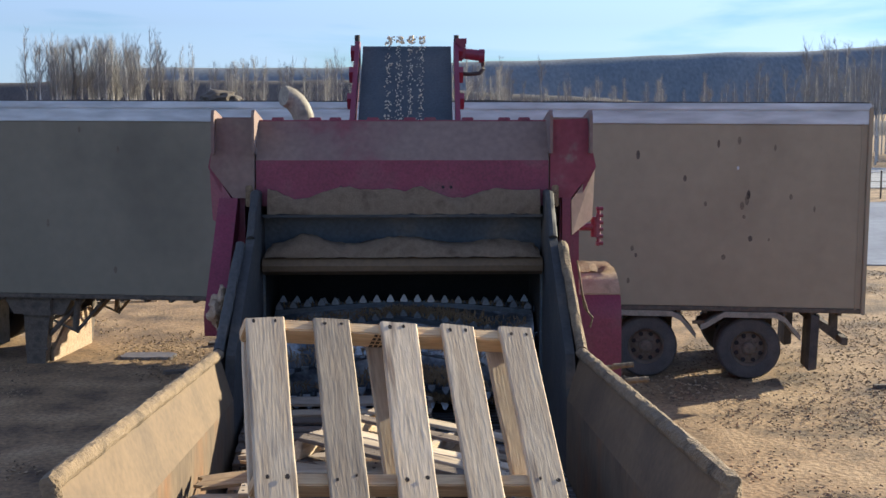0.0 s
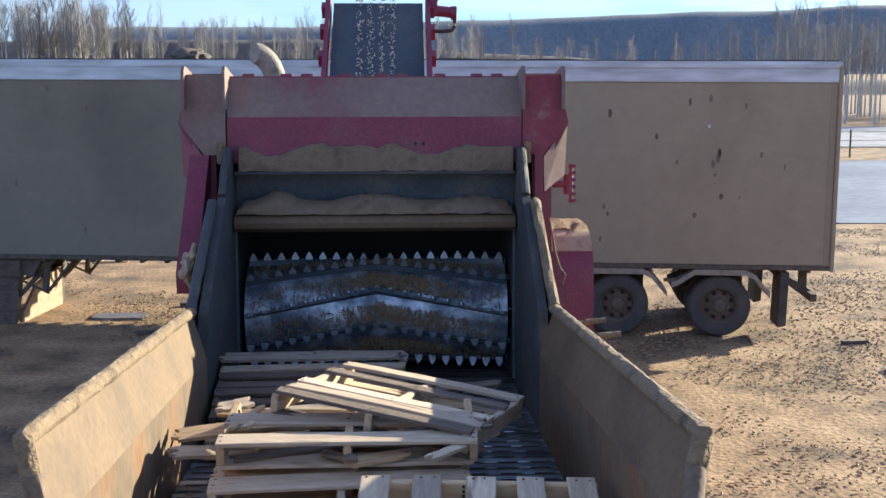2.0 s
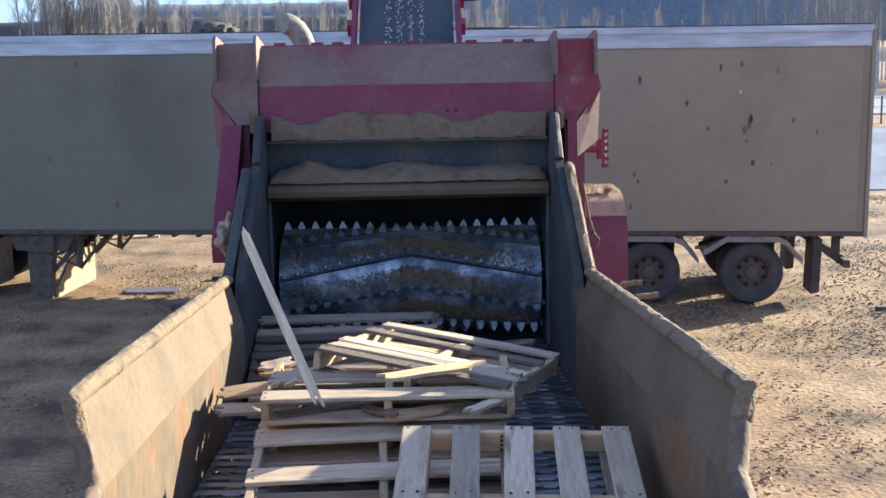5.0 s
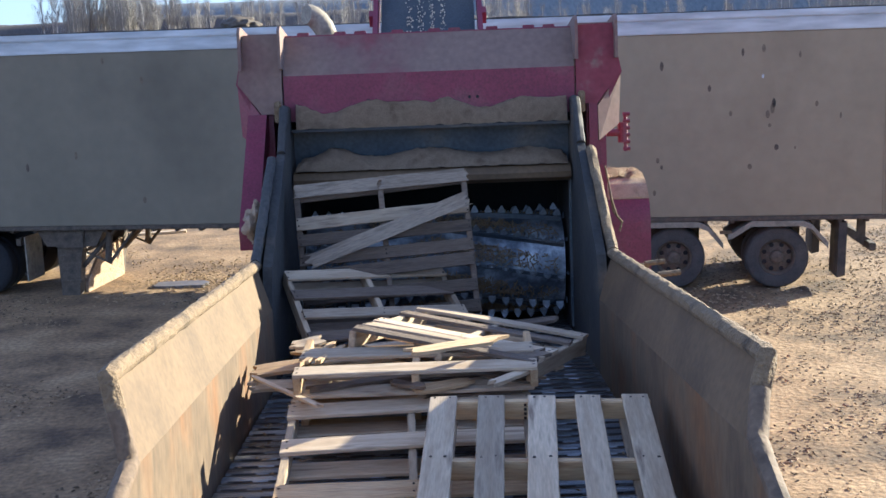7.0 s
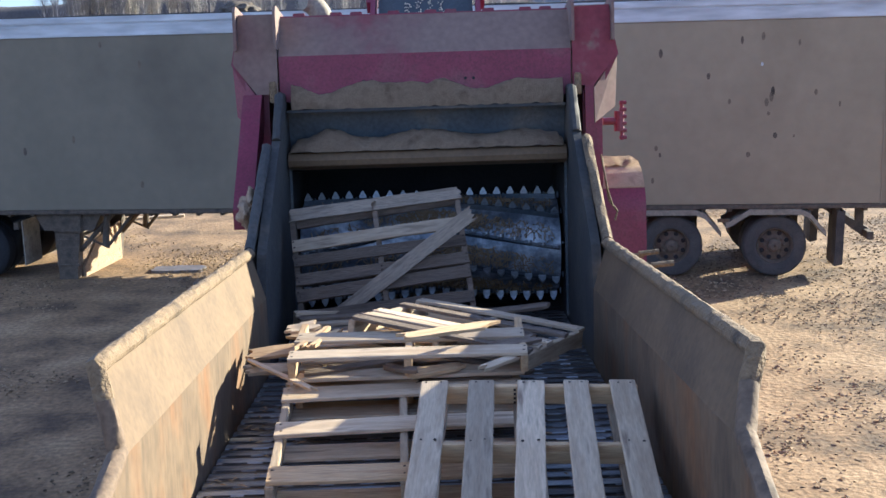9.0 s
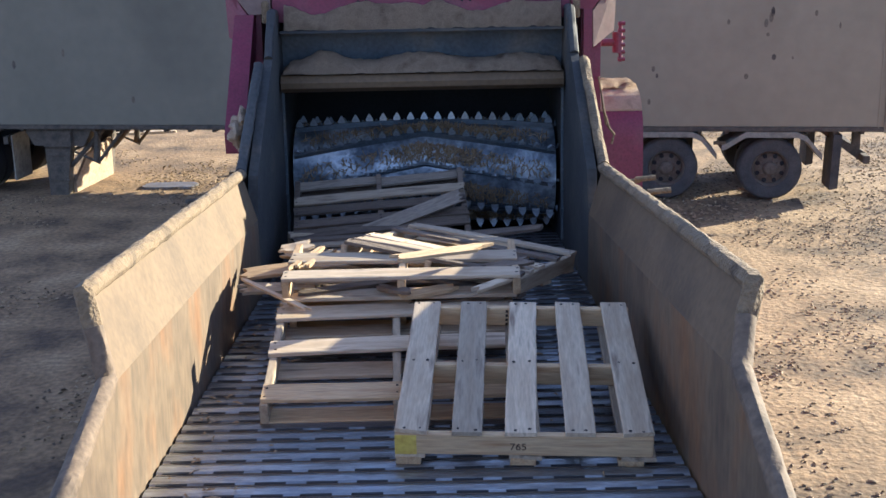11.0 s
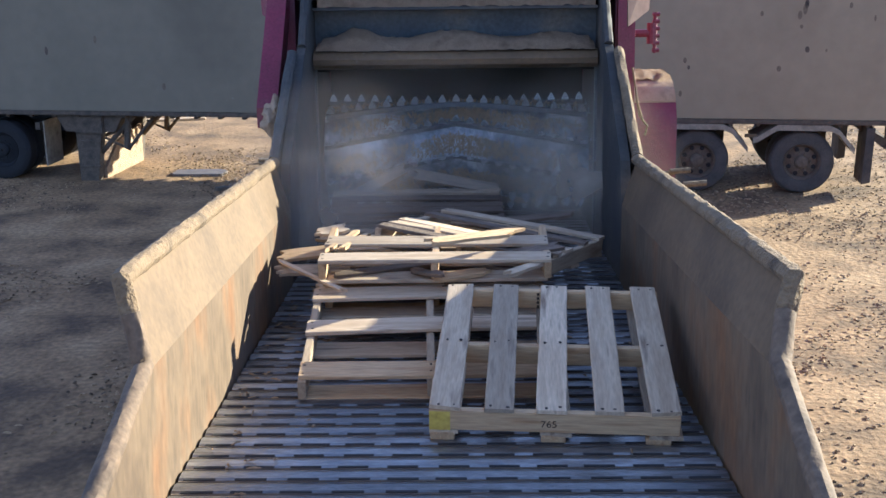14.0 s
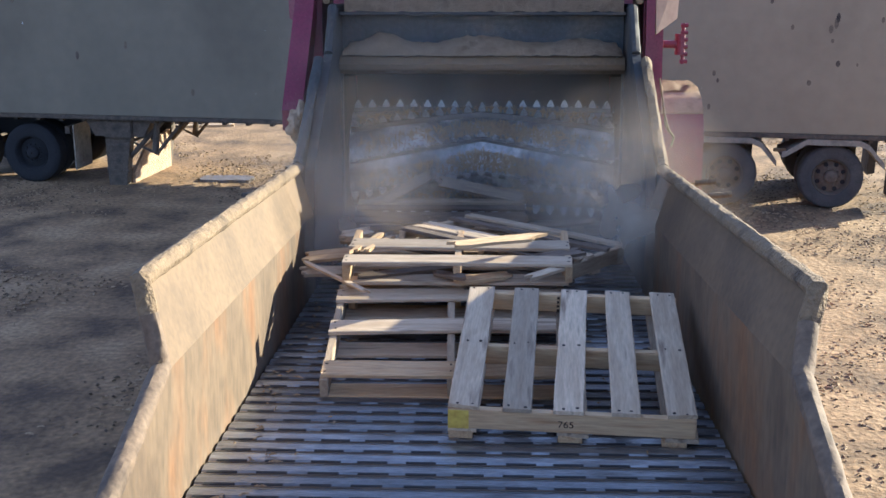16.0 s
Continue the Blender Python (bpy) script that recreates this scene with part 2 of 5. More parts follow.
def ground():
    bm = bmesh.new()
    xs = sorted(set([-3000, -1500, -700, -300, -150, -80, -40] + [x * 0.5 for x in range(-40, 61)] + [40, 60, 80, 150, 300, 700, 1500, 3000]))
    ys = sorted(set([-3000, -800, -200, -60, -20, -5] + [y * 0.5 for y in range(0, 81)] + [45, 50, 60, 70, 85, 100, 130, 170, 230, 320, 450, 700, 1200, 3000]))
    def rise(x, y):
        near = -20 < x < 30 and 0 < y < 40
        return GROUND + (0.02 * noise.noise((x * 0.9, y * 0.9, 0)) + 0.02 * noise.noise((x * 0.3, y * 0.3, 5)) if near else 0)
    grid = [[bm.verts.new((x, y, rise(x, y))) for x in xs] for y in ys]
    for a, b in zip(grid, grid[1:]):
        for i in range(len(xs) - 1):
            bm.faces.new((a[i], a[i + 1], b[i + 1], b[i]))
    m = mat("packed_earth", [(0.095, 0.06, 0.029), (0.232, 0.147, 0.067), (0.325, 0.22, 0.11)], 0.9, 0, 1.1, fine=15, bump=0.9, grain=0.9, detail=15, soft=0.17, coords="Object")
    tagged(part("ground", bm, m, None, "sandy frozen yard with wood litter and wheel marks", True), "", "ground", "", "structure")


ground()


def hill(name, x0, x1, y, prof, depth, label, cols, coarse, fine):
    """A wooded ridge: its crest follows prof(x), its slope comes down towards the yard."""
    bm = bmesh.new()
    nx, ny = 90, 14
    rows = []
    for j in range(ny + 1):
        row = []
        for i in range(nx + 1):
            x = x0 + (x1 - x0) * i / nx
            f = j / ny
            z = prof(x) * (math.sin(f * math.pi / 2) ** 1.2 + 0.05 * noise.noise((x * 0.03, f * 6, 1)) * f * (1 - f))
            row.append(bm.verts.new((x, y + depth * f, GROUND - 0.5 + max(z, 0))))
        rows.append(row)
    for a, b in zip(rows, rows[1:]):
        for i in range(nx):
            bm.faces.new((a[i], a[i + 1], b[i + 1], b[i]))
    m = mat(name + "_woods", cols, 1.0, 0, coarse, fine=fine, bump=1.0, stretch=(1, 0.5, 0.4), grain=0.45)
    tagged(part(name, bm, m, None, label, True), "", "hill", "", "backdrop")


def crest(x):
    return 1.04 * (45 + 0.036 * max(0.0, x + 87) - 0.0017 * max(0.0, min(-290 - x, 160)) ** 2) + 2.5 * noise.noise((x * 0.012, 0, 3)) + 0.8 * noise.noise((x * 0.06, 0, 5))


# the haze of distance is mixed into these pale blue-grey colours
hill("backdrop_ridge", -900, 1400, 1110, crest, 90, "long low wooded ridge, tinted blue-grey for distance haze", [(0.12, 0.138, 0.155), (0.155, 0.168, 0.178), (0.205, 0.205, 0.2)], 0.02, 0.35)


hill("backdrop_woods", -260, 320, 190, lambda x: 9.5 - 0.07 * max(0.0, x + 15) + 1.2 * noise.noise((x * 0.05, 1, 2)), 12, "brown leafless woods along the foot of the ridge", [(0.05, 0.045, 0.045), (0.085, 0.072, 0.064), (0.14, 0.115, 0.095)], 0.2, 2.5)


# ---- trees ----
BARK = mat("pale_bark", [(0.30, 0.275, 0.24), (0.48, 0.45, 0.40), (0.16, 0.145, 0.13)], 0.9, 0, 2, fine=9, bump=0.2, stretch=(1, 1, 0.6))
TWIG = mat("bare_twigs", [(0.19, 0.18, 0.17), (0.27, 0.255, 0.24)], 0.95, 0, 3, bump=0)


def tree(seed, height):
    """A leafless poplar: tapered trunk, rising limbs, a crown of fine twigs."""
    rnd = random.Random(seed)
    T = thing("bare_tree", Matrix(), "leafless slender poplar with a pale trunk", "tree", "poplars beyond the yard")
    bm = bmesh.new()
    bend = Vector((rnd.uniform(-0.4, 0.4), rnd.uniform(-0.4, 0.4), 0))
    trunk = [bend * (i / 8) ** 2 + Vector((0, 0, height * i / 8)) for i in range(9)]
    pipe(bm, trunk, [0.11 * (1 - i / 8.4) + 0.01 for i in range(9)], 6)
    part("trunk", bm, BARK, T)
    verts, faces = [], []

    def stick(p, q, r):
        d = (q - p).normalized()
        a = d.orthogonal().normalized() * r
        b = d.cross(a)
        k = len(verts)
        verts.extend([p + a, p - a * 0.5 + b * 0.87, p - a * 0.5 - b * 0.87, q])
        faces.extend([(k, k + 1, k + 3), (k + 1, k + 2, k + 3), (k + 2, k, k + 3)])
    for i in range(34):
        f = rnd.uniform(0.42, 0.95)
        base = bend * f * f + Vector((0, 0, height * f))
        a = rnd.uniform(0, 2 * math.pi)
        ln = (0.5 + 1.1 * (1 - f)) * rnd.uniform(1.3, 2.5)
        tip = base + Vector((math.cos(a) * ln * 0.42, math.sin(a) * ln * 0.42, ln * rnd.uniform(0.6, 1.1)))
        stick(base, tip, 0.03)
        for j in range(7):
            g = base.lerp(tip, rnd.uniform(0.2, 1))
            e = g + Vector((rnd.gauss(0, 0.24), rnd.gauss(0, 0.24), rnd.uniform(0.2, 0.85))) * (0.6 + 0.6 * (1 - f))
            stick(g, e, 0.011)
            for _ in range(2):
                h = g.lerp(e, rnd.uniform(0.3, 1))
                stick(h, h + Vector((rnd.gauss(0, 0.16), rnd.gauss(0, 0.16), rnd.uniform(0.05, 0.4))), 0.008)
    me = bpy.data.meshes.new("crown")
    me.from_pydata(verts, [], faces)
    me.materials.append(TWIG)
    crown = new("crown", me)
    crown.parent = T
    return T


def woods():
    kinds = [tree(11, 10.2), tree(12, 9.6), tree(13, 10.6), tree(14, 9.2), tree(15, 10.0)]
    rnd = random.Random(3)
    spots = []
    for count, x0, x1, y0, y1, lo, hi in ((64, -46, -33, 136, 154, 1.08, 1.22), (74, -34, 16, 140, 172, 0.88, 1.04), (120, 28, 62, 88, 118, 0.7, 0.95), (40, 12, 45, 150, 178, 0.6, 0.85)):
        for _ in range(count):
            spots.append((rnd.uniform(x0, x1), rnd.uniform(y0, y1), rnd.uniform(lo, hi)))
    for i, (x, y, k) in enumerate(spots):
        m = pose(x, y, GROUND, 0, 0, rnd.uniform(0, 360)) @ Matrix.Scale(k, 4)
        if i < len(kinds):
            kinds[i].matrix_world = m
        else:
            o = copy_thing(kinds[i % len(kinds)], m)
            o.matrix_world = m


woods()


# ---- yard: icy lot, snow strip, fence, litter ----
def sheet(name, x0, x1, y0, y1, z, material, label, category, seed):
    """A thin layer with a ragged outline."""
    bm = bmesh.new()
    ring = []
    n = 90
    for k in range(n):
        a = 2 * math.pi * k / n
        c, si = math.cos(a), math.sin(a)
        q = max(abs(c), abs(si))
        w = 1 + 0.10 * noise.noise((c * 2.5, si * 2.5, seed)) + 0.05 * noise.noise((c * 9, si * 9, seed))
        ring.append(((x0 + x1) / 2 + (x1 - x0) / 2 * c / q ** 0.6 * w, (y0 + y1) / 2 + (y1 - y0) / 2 * si / q ** 0.6 * w, z))
    slab(bm, ring, (0, 0, -0.05))
    return tagged(part(name, bm, material, None, label), "", category, "", "structure")


ICE = mat("icy_gravel", [(0.15, 0.142, 0.132), (0.2, 0.194, 0.185), (0.28, 0.276, 0.27)], 0.5, 0, 0.25, fine=3, bump=0.3)
SNOW = mat("old_snow", [(0.2, 0.2, 0.205), (0.29, 0.29, 0.295), (0.14, 0.132, 0.125)], 0.8, 0, 0.4, fine=4, bump=0.4)
sheet("pavement_lot", 9, 90, 30, 53, GROUND + 0.03, ICE, "pale icy gravel lot", "lot", 1)
sheet("snow_strip", -60, 120, 62, 84, GROUND + 0.04, SNOW, "strip of old snow below the trees", "snow", 2)
PUDDLE = mat("wet_ice", [(0.12, 0.10, 0.085), (0.18, 0.155, 0.135)], 0.5, 0, 1.2, fine=8, bump=0.1)
for i, (x, y, a, b) in enumerate(((-4.6, 19.6, 0.45, 0.22), (9.6, 13.6, 1.2, 0.8), (8.2, 10.6, 0.9, 0.5), (11.5, 20, 1.8, 1.0), (-8.8, 8.2, 1.2, 0.7), (-6.8, 6.0, 0.8, 0.5), (7.3, 15.4, 0.6, 0.35))):
    sheet("ice_patch", x - a, x + a, y - b, y + b, GROUND + 0.036, PUDDLE if i in (0, 4, 5) else SNOW, "thin patch of ice and snow on the earth", "ice", 10 + i)


def fence():
    F = thing("wire_fence", pose(0, 55, GROUND), "low wire fence with dark posts", "fence")
    for i in range(20):
        bm = bmesh.new()
        rod(bm, (14 + i * 2.4, 0, 0), (14 + i * 2.4, 0, 1.3), 0.045, 8)
        part("post", bm, UNDER, F)
    for z in (0.45, 0.8, 1.2):
        bm = bmesh.new()
        rod(bm, (14, 0.03, z), (60, 0.03, z), 0.012, 5)
        part("wire", bm, UNDER, F)


fence()


BARK_CLOD = mat("bark_and_clods", [(0.06, 0.04, 0.024), (0.13, 0.09, 0.05), (0.04, 0.028, 0.018)], 0.9, 0, 12, fine=60, bump=0.3)


def litter():
    """Wood chips, clods and splinters strewn over the yard."""
    rnd = random.Random(8)
    for name, count, mt, label, size in (("wood_litter", 14000, CHIP, "pale wood chips strewn on the earth", 0.024), ("earth_clods", 15000, BARK_CLOD, "dark clods and bark trodden into the earth", 0.019)):
        verts, faces = [], []
        done = 0
        while done < count:
            x, y = rnd.uniform(-12, 15), rnd.uniform(4, 30)
            dens = noise.noise((x * 0.35, y * 0.35, 4)) + 0.45 * noise.noise((x * 1.1, y * 1.1, 9)) + (0.12 if x > 2 else -0.15)
            if dens < rnd.uniform(-0.08, 0.42) or -1.6 < x < 1.6 and y < 12:
                continue
            done += 1
            q = Euler((rnd.uniform(-0.3, 0.3), rnd.uniform(-0.3, 0.3), rnd.uniform(0, 6.3))).to_matrix()
            a, b, c = size * rnd.choice((0.5, 0.8, 1.0, 1.4)) * rnd.uniform(0.6, 1.4), size * rnd.uniform(0.2, 0.9), size * rnd.uniform(0.1, 0.4)
            k = len(verts)
            p = Vector((x, y, GROUND + 0.018))
            for sx, sy, sz in ((-1, -1, -1), (1, -0.7, -1), (0.8, 1, -1), (-0.9, 0.8, -1), (-0.5, -0.4, 1), (0.6, -0.2, 1), (0.1, 0.6, 1)):
                verts.append(p + q @ Vector((sx * a, sy * b, sz * c)))
            faces.extend([(k, k + 1, k + 5, k + 4), (k + 1, k + 2, k + 6, k + 5), (k + 2, k + 3, k + 6), (k + 3, k, k + 4, k + 6), (k + 4, k + 5, k + 6)])
        me = bpy.data.meshes.new(name)
        me.from_pydata(verts, [], faces)
        me.materials.append(mt)
        tagged(new(name, me), label, "litter", "", "stuff")


litter()


# ---- trailer ----
TRAILER = pose(6.6, 17.53, GROUND, 0, 0.2, -6.3)


def wheel(name, parent, x, y, z, width, r=0.5, rim=True):
    """A truck wheel with its axle along y; the outer face looks to -y."""
    hub = part(name, rim_mesh(width, r) if rim else tyre_mesh(width, r), RIM if rim else TYRE, parent)
    hub.location = (x, y, z)
    if rim:
        t = part("tyre", tyre_mesh(width, r), TYRE, hub, "dusty black tyre", True)
    return hub


def lathe(bm, prof, seg=36):
    """Spin (radius, y) pairs about the y axis."""
    rings = []
    for rr, y in prof:
        rings.append([bm.verts.new((rr * math.cos(2 * math.pi * k / seg), y, rr * math.sin(2 * math.pi * k / seg))) for k in range(seg)])
    for a, b in zip(rings, rings[1:]):
        for k in range(seg):
            bm.faces.new((a[k], a[(k + 1) % seg], b[(k + 1) % seg], b[k]))


def tyre_mesh(w, r):
    bm = bmesh.new()
    lathe(bm, [(r * 0.56, 0.02), (r * 0.60, 0.0), (r * 0.80, -0.012), (r * 0.93, 0.0), (r * 0.99, 0.03), (r, 0.06), (r, w - 0.06), (r * 0.99, w - 0.03), (r * 0.9, w), (r * 0.56, w), (r * 0.56, 0.02)], 40)
    return bm


def rim_mesh(w, r):
    bm = bmesh.new()
    lathe(bm, [(r * 0.58, 0.015), (r * 0.56, 0.0), (r * 0.53, 0.03), (r * 0.49, 0.10), (r * 0.33, 0.07), (r * 0.22, 0.06), (r * 0.20, 0.02), (r * 0.14, 0.0), (r * 0.03, -0.01)], 40)
    for k in range(10):
        a = 2 * math.pi * k / 10
        rod(bm, (r * 0.28 * math.cos(a), 0.07, r * 0.28 * math.sin(a)), (r * 0.28 * math.cos(a), 0.03, r * 0.28 * math.sin(a)), 0.016, 6)
    return bm


def holes(parent, r, n=8):
    for k in range(n):
        a = 2 * math.pi * (k + 0.5) / n
        bm = bmesh.new()
        rod(bm, (r * 0.41 * math.cos(a), 0.072, r * 0.41 * math.sin(a)), (r * 0.41 * math.cos(a), 0.086, r * 0.41 * math.sin(a)), 0.035, 10)
        part("hand_hole", bm, BLACK, parent)


def trailer():
    T = thing("semi_trailer", TRAILER, "long box semi-trailer with brown road dust over its walls", "trailer")
    L, bot, deep = 16.1, 1.13, 2.6
    bm = bmesh.new()
    box(bm, (-4.5, deep / 2, (bot + 3.9) / 2), (9.0, deep, 3.9 - bot), bevel=0.015)
    part("body", bm, SIDE, T, "tan dust-coated smooth trailer wall")
    bm = bmesh.new()
    box(bm, (-9.0 - (L - 9.0) / 2, deep / 2, (bot + 3.9) / 2), (L - 9.0, deep, 3.9 - bot), bevel=0.015)
    part("front_body", bm, SIDE_GREY, T, "greyer front half of the trailer wall")
    bm = bmesh.new()
    box(bm, (-L / 2, deep / 2 - 0.004, 3.9 + 0.1), (L + 0.02, deep + 0.024, 0.2), bevel=0.01)
    box(bm, (-L / 2, deep / 2 - 0.004, 4.155), (L + 0.05, deep + 0.05, 0.11), bevel=0.015)
    part("top_rail", bm, RAIL, T, "pale aluminium top rail")
    bm = bmesh.new()
    n = 60
    crestline = [(-L * i / n, 0.02, 4.225 + 0.05 * max(0, noise.noise((L * i / n * 0.8, 3, 0)))) for i in range(n + 1)]
    slab(bm, [(0, 0.02, 4.2)] + crestline + [(-L, 0.02, 4.2)], (0, deep - 0.04, 0))
    part("tarp", bm, RUBBER, T, "dark loose roof tarpaulin")
    bm = bmesh.new()
    box(bm, (0.02, -0.01, 2.6), (0.06, 0.06, 3.1), bevel=0.01)
    box(bm, (-0.09, -0.006, 2.55), (0.02, 0.012, 2.9))
    part("corner_post", bm, SIDE, T, "dusty rear corner post")
    bm = bmesh.new()
    box(bm, (-L / 2, 0.02, bot - 0.03), (L, 0.08, 0.07), bevel=0.01)
    part("side_rail", bm, UNDER, T)
    rnd = random.Random(4)
    for i in range(46):
        bm = bmesh.new()
        bx, bz = rnd.choice([rnd.uniform(-7, -0.5), rnd.uniform(-16, -0.5)]), rnd.uniform(1.5, 3.8)
        k = rnd.uniform(0.02, 0.05) if i % 15 else 0.02
        rod(bm, (bx, -0.004, bz), (bx, 0.002, bz), k, 9)
        bmesh.ops.scale(bm, vec=(rnd.uniform(0.6, 1), 1, rnd.uniform(1, 2.2)), space=Matrix.Translation((-bx, 0, -bz)), verts=bm.verts)
        part("wall_mark", bm, (MARK if i % 3 else UNDER) if i % 15 else RAIL, T)
    bm = bmesh.new()
    for y in (0.75, 1.85):
        box(bm, (-L / 2, y, bot - 0.09), (L - 0.3, 0.1, 0.14))
    part("underframe", bm, UNDER, T, "dirty steel frame rails")
    for i in range(40):
        bm = bmesh.new()
        box(bm, (-0.3 - i * 0.4, deep / 2, bot - 0.06), (0.06, deep - 0.1, 0.1))
        part("cross_member", bm, UNDER, T)
    bm = bmesh.new()
    for x in (-1.62, -3.18):
        rod(bm, (x, 0.2, 0.5), (x, deep - 0.2, 0.5), 0.07)
        box(bm, (x + 0.2, 0.8, 0.75), (0.5, 0.1, 0.3))
        box(bm, (x + 0.2, 1.8, 0.75), (0.5, 0.1, 0.3))
    part("axle", bm, UNDER, T)
    for x in (-1.62, -3.18):
        for y in (0.06, 2.25):
            w = wheel("wheel", T, x, y, 0.48, 0.28, 0.48)
            holes(w, 0.48)
            part("tyre", tyre_mesh(0.28, 0.48), TYRE, w, "", True).location = (0, 0.31 if y < 1 else -0.31, 0)
        bm = bmesh.new()
        prof = [(-0.75, 0.86), (-0.68, 0.88), (-0.40, 1.06), (0.36, 1.06), (0.50, 1.0), (0.74, 0.72)]
        for (a, b), (c, d) in zip(prof, prof[1:]):
            slab(bm, [(x + a, -0.03, b), (x + c, -0.03, d), (x + c, -0.03, d - 0.085), (x + a, -0.03, b - 0.085)], (0, 0.7, 0))
        part("mudguard", bm, EXHAUST, T, "angular dusty mudguard")
    bm = bmesh.new()
    box(bm, (-2.40, 0.03, 0.885), (0.18, 0.05, 0.05))
    part("guard_link", bm, PLATE, T)
    for y in (0.3, 2.3):
        bm = bmesh.new()
        slab(bm, [(-0.72, y - 0.3, 1.02), (-0.60, y - 0.3, 1.02), (-0.62, y - 0.3, 0.2), (-0.74, y - 0.3, 0.17)], (0, 0.6, 0))
        part("mud_flap", bm, RUBBER, T, "black rubber mud flap")
    bm = bmesh.new()
    box(bm, (-0.2, deep / 2, 0.62), (0.1, deep - 0.2, 0.12), bevel=0.01)
    for y in (0.4, 2.2):
        slab(bm, [(-0.85, y, 1.0), (-0.70, y, 1.0), (-0.12, y, 0.66), (-0.12, y, 0.56), (-0.24, y, 0.56)], (0, 0.09, 0))
        box(bm, (-0.3, y + 0.05, 0.86), (0.12, 0.09, 0.35))
    part("rear_bumper", bm, UNDER, T, "rusty under-run bumper on braces")
    for y in (0.12, 1.95):
        bm = bmesh.new()
        slab(bm, [(-13.5, y - 0.02, 1.05), (-12.35, y - 0.02, 1.05), (-12.5, y - 0.02, 0.78), (-13.34, y - 0.02, 0.78)], (0, 0.26, 0))
        box(bm, (-12.93, y + 0.09, 0.9), (0.5, 0.3, 0.3), bevel=0.02)
        part("leg_housing", bm, UNDER, T, "broad dirty bracket above the landing leg")
        bm = bmesh.new()
        slab(bm, [(-13.18, y, 0.80), (-12.74, y, 0.80), (-12.86, y, -0.06), (-13.16, y, -0.06)], (0, 0.18, 0))
        for z in (0.2, 0.62):
            box(bm, (-12.97, y - 0.008, z), (0.36, 0.02, 0.03), bevel=0.004)
        slab(bm, [(-13.22, y - 0.06, -0.1), (-12.76, y - 0.06, -0.1), (-12.76, y - 0.06, -0.06), (-13.22, y - 0.06, -0.06)], (0, 0.4, 0))
        part("landing_leg", bm, UNDER, T, "muddy landing leg standing on the ground")
        for p, q, r in (((-12.8, 0.42), (-12.2, 1.04), 0.04), ((-12.36, 0.5), (-12.3, 1.04), 0.055), ((-12.72, 0.66), (-12.3, 0.47), 0.02), ((-12.32, 0.5), (-11.85, 1.04), 0.028)):
            bm = bmesh.new()
            rod(bm, (p[0], y + 0.1, p[1]), (q[0], y + 0.1, q[1]), r)
            part("brace", bm, UNDER, T)
    bm = bmesh.new()
    slab(bm, [(-12.84, 0.34, -0.08), (-12.84, 1.93, -0.08), (-12.84, 1.93, 0.62), (-12.84, 0.9, 0.5), (-12.84, 0.34, 0.14)], (0.05, 0, 0))
    part("leg_panel", bm, DUST, T, "dust-caked plate between the landing legs")
    bm = bmesh.new()
    rod(bm, (-12.97, 0.5, 0.6), (-12.97, 2.1, 0.6), 0.03)
    part("cross_shaft", bm, UNDER, T)


trailer()


def roof_heap():
    """A small mound of chips left on the trailer's roof."""
    bm = bmesh.new()
    bmesh.ops.create_icosphere(bm, subdivisions=4, radius=1)
    for v in bm.verts:
        n = 1 + 0.3 * noise.noise(v.co * 2.5)
        v.co = Vector((v.co.x * 0.32 * n, v.co.y * 0.3 * n, max(-0.02, v.co.z * 0.15 * n)))
    ob = part("chip_heap", bm, CHIP, None, "small brown heap of chips on the trailer roof", True)
    ob.data.materials[0] = UNDER
    ob.matrix_world = TRAILER @ pose(-10.0, 0.6, 4.24)
    tagged(ob, "", "wood chips", "", "stuff")


roof_heap()


def debris():
    rnd = random.Random(21)
    for x, y, ln, w, mt, turn in ((-3.85, 18.3, 0.45, 0.14, UNDER, 20), (-3.55, 20.6, 0.5, 0.16, UNDER, 10), (-6.6, 25.2, 1.7, 0.14, WOOD, 12), (-3.0, 27.5, 0.9, 0.1, WOOD, 160), (6.9, 17.2, 0.4, 0.1, UNDER, 5), (5.6, 9.2, 0.3, 0.09, UNDER, 40), (7.4, 12.5, 0.35, 0.1, UNDER, 80)):
        ob = plank("scrap_board", "scrap of wood lying on the yard", ln, w, mt, 0.05, 0.05, rnd.randrange(99))
        ob.matrix_world = pose(x, y, GROUND + 0.01, rnd.uniform(-4, 4), 0, turn)


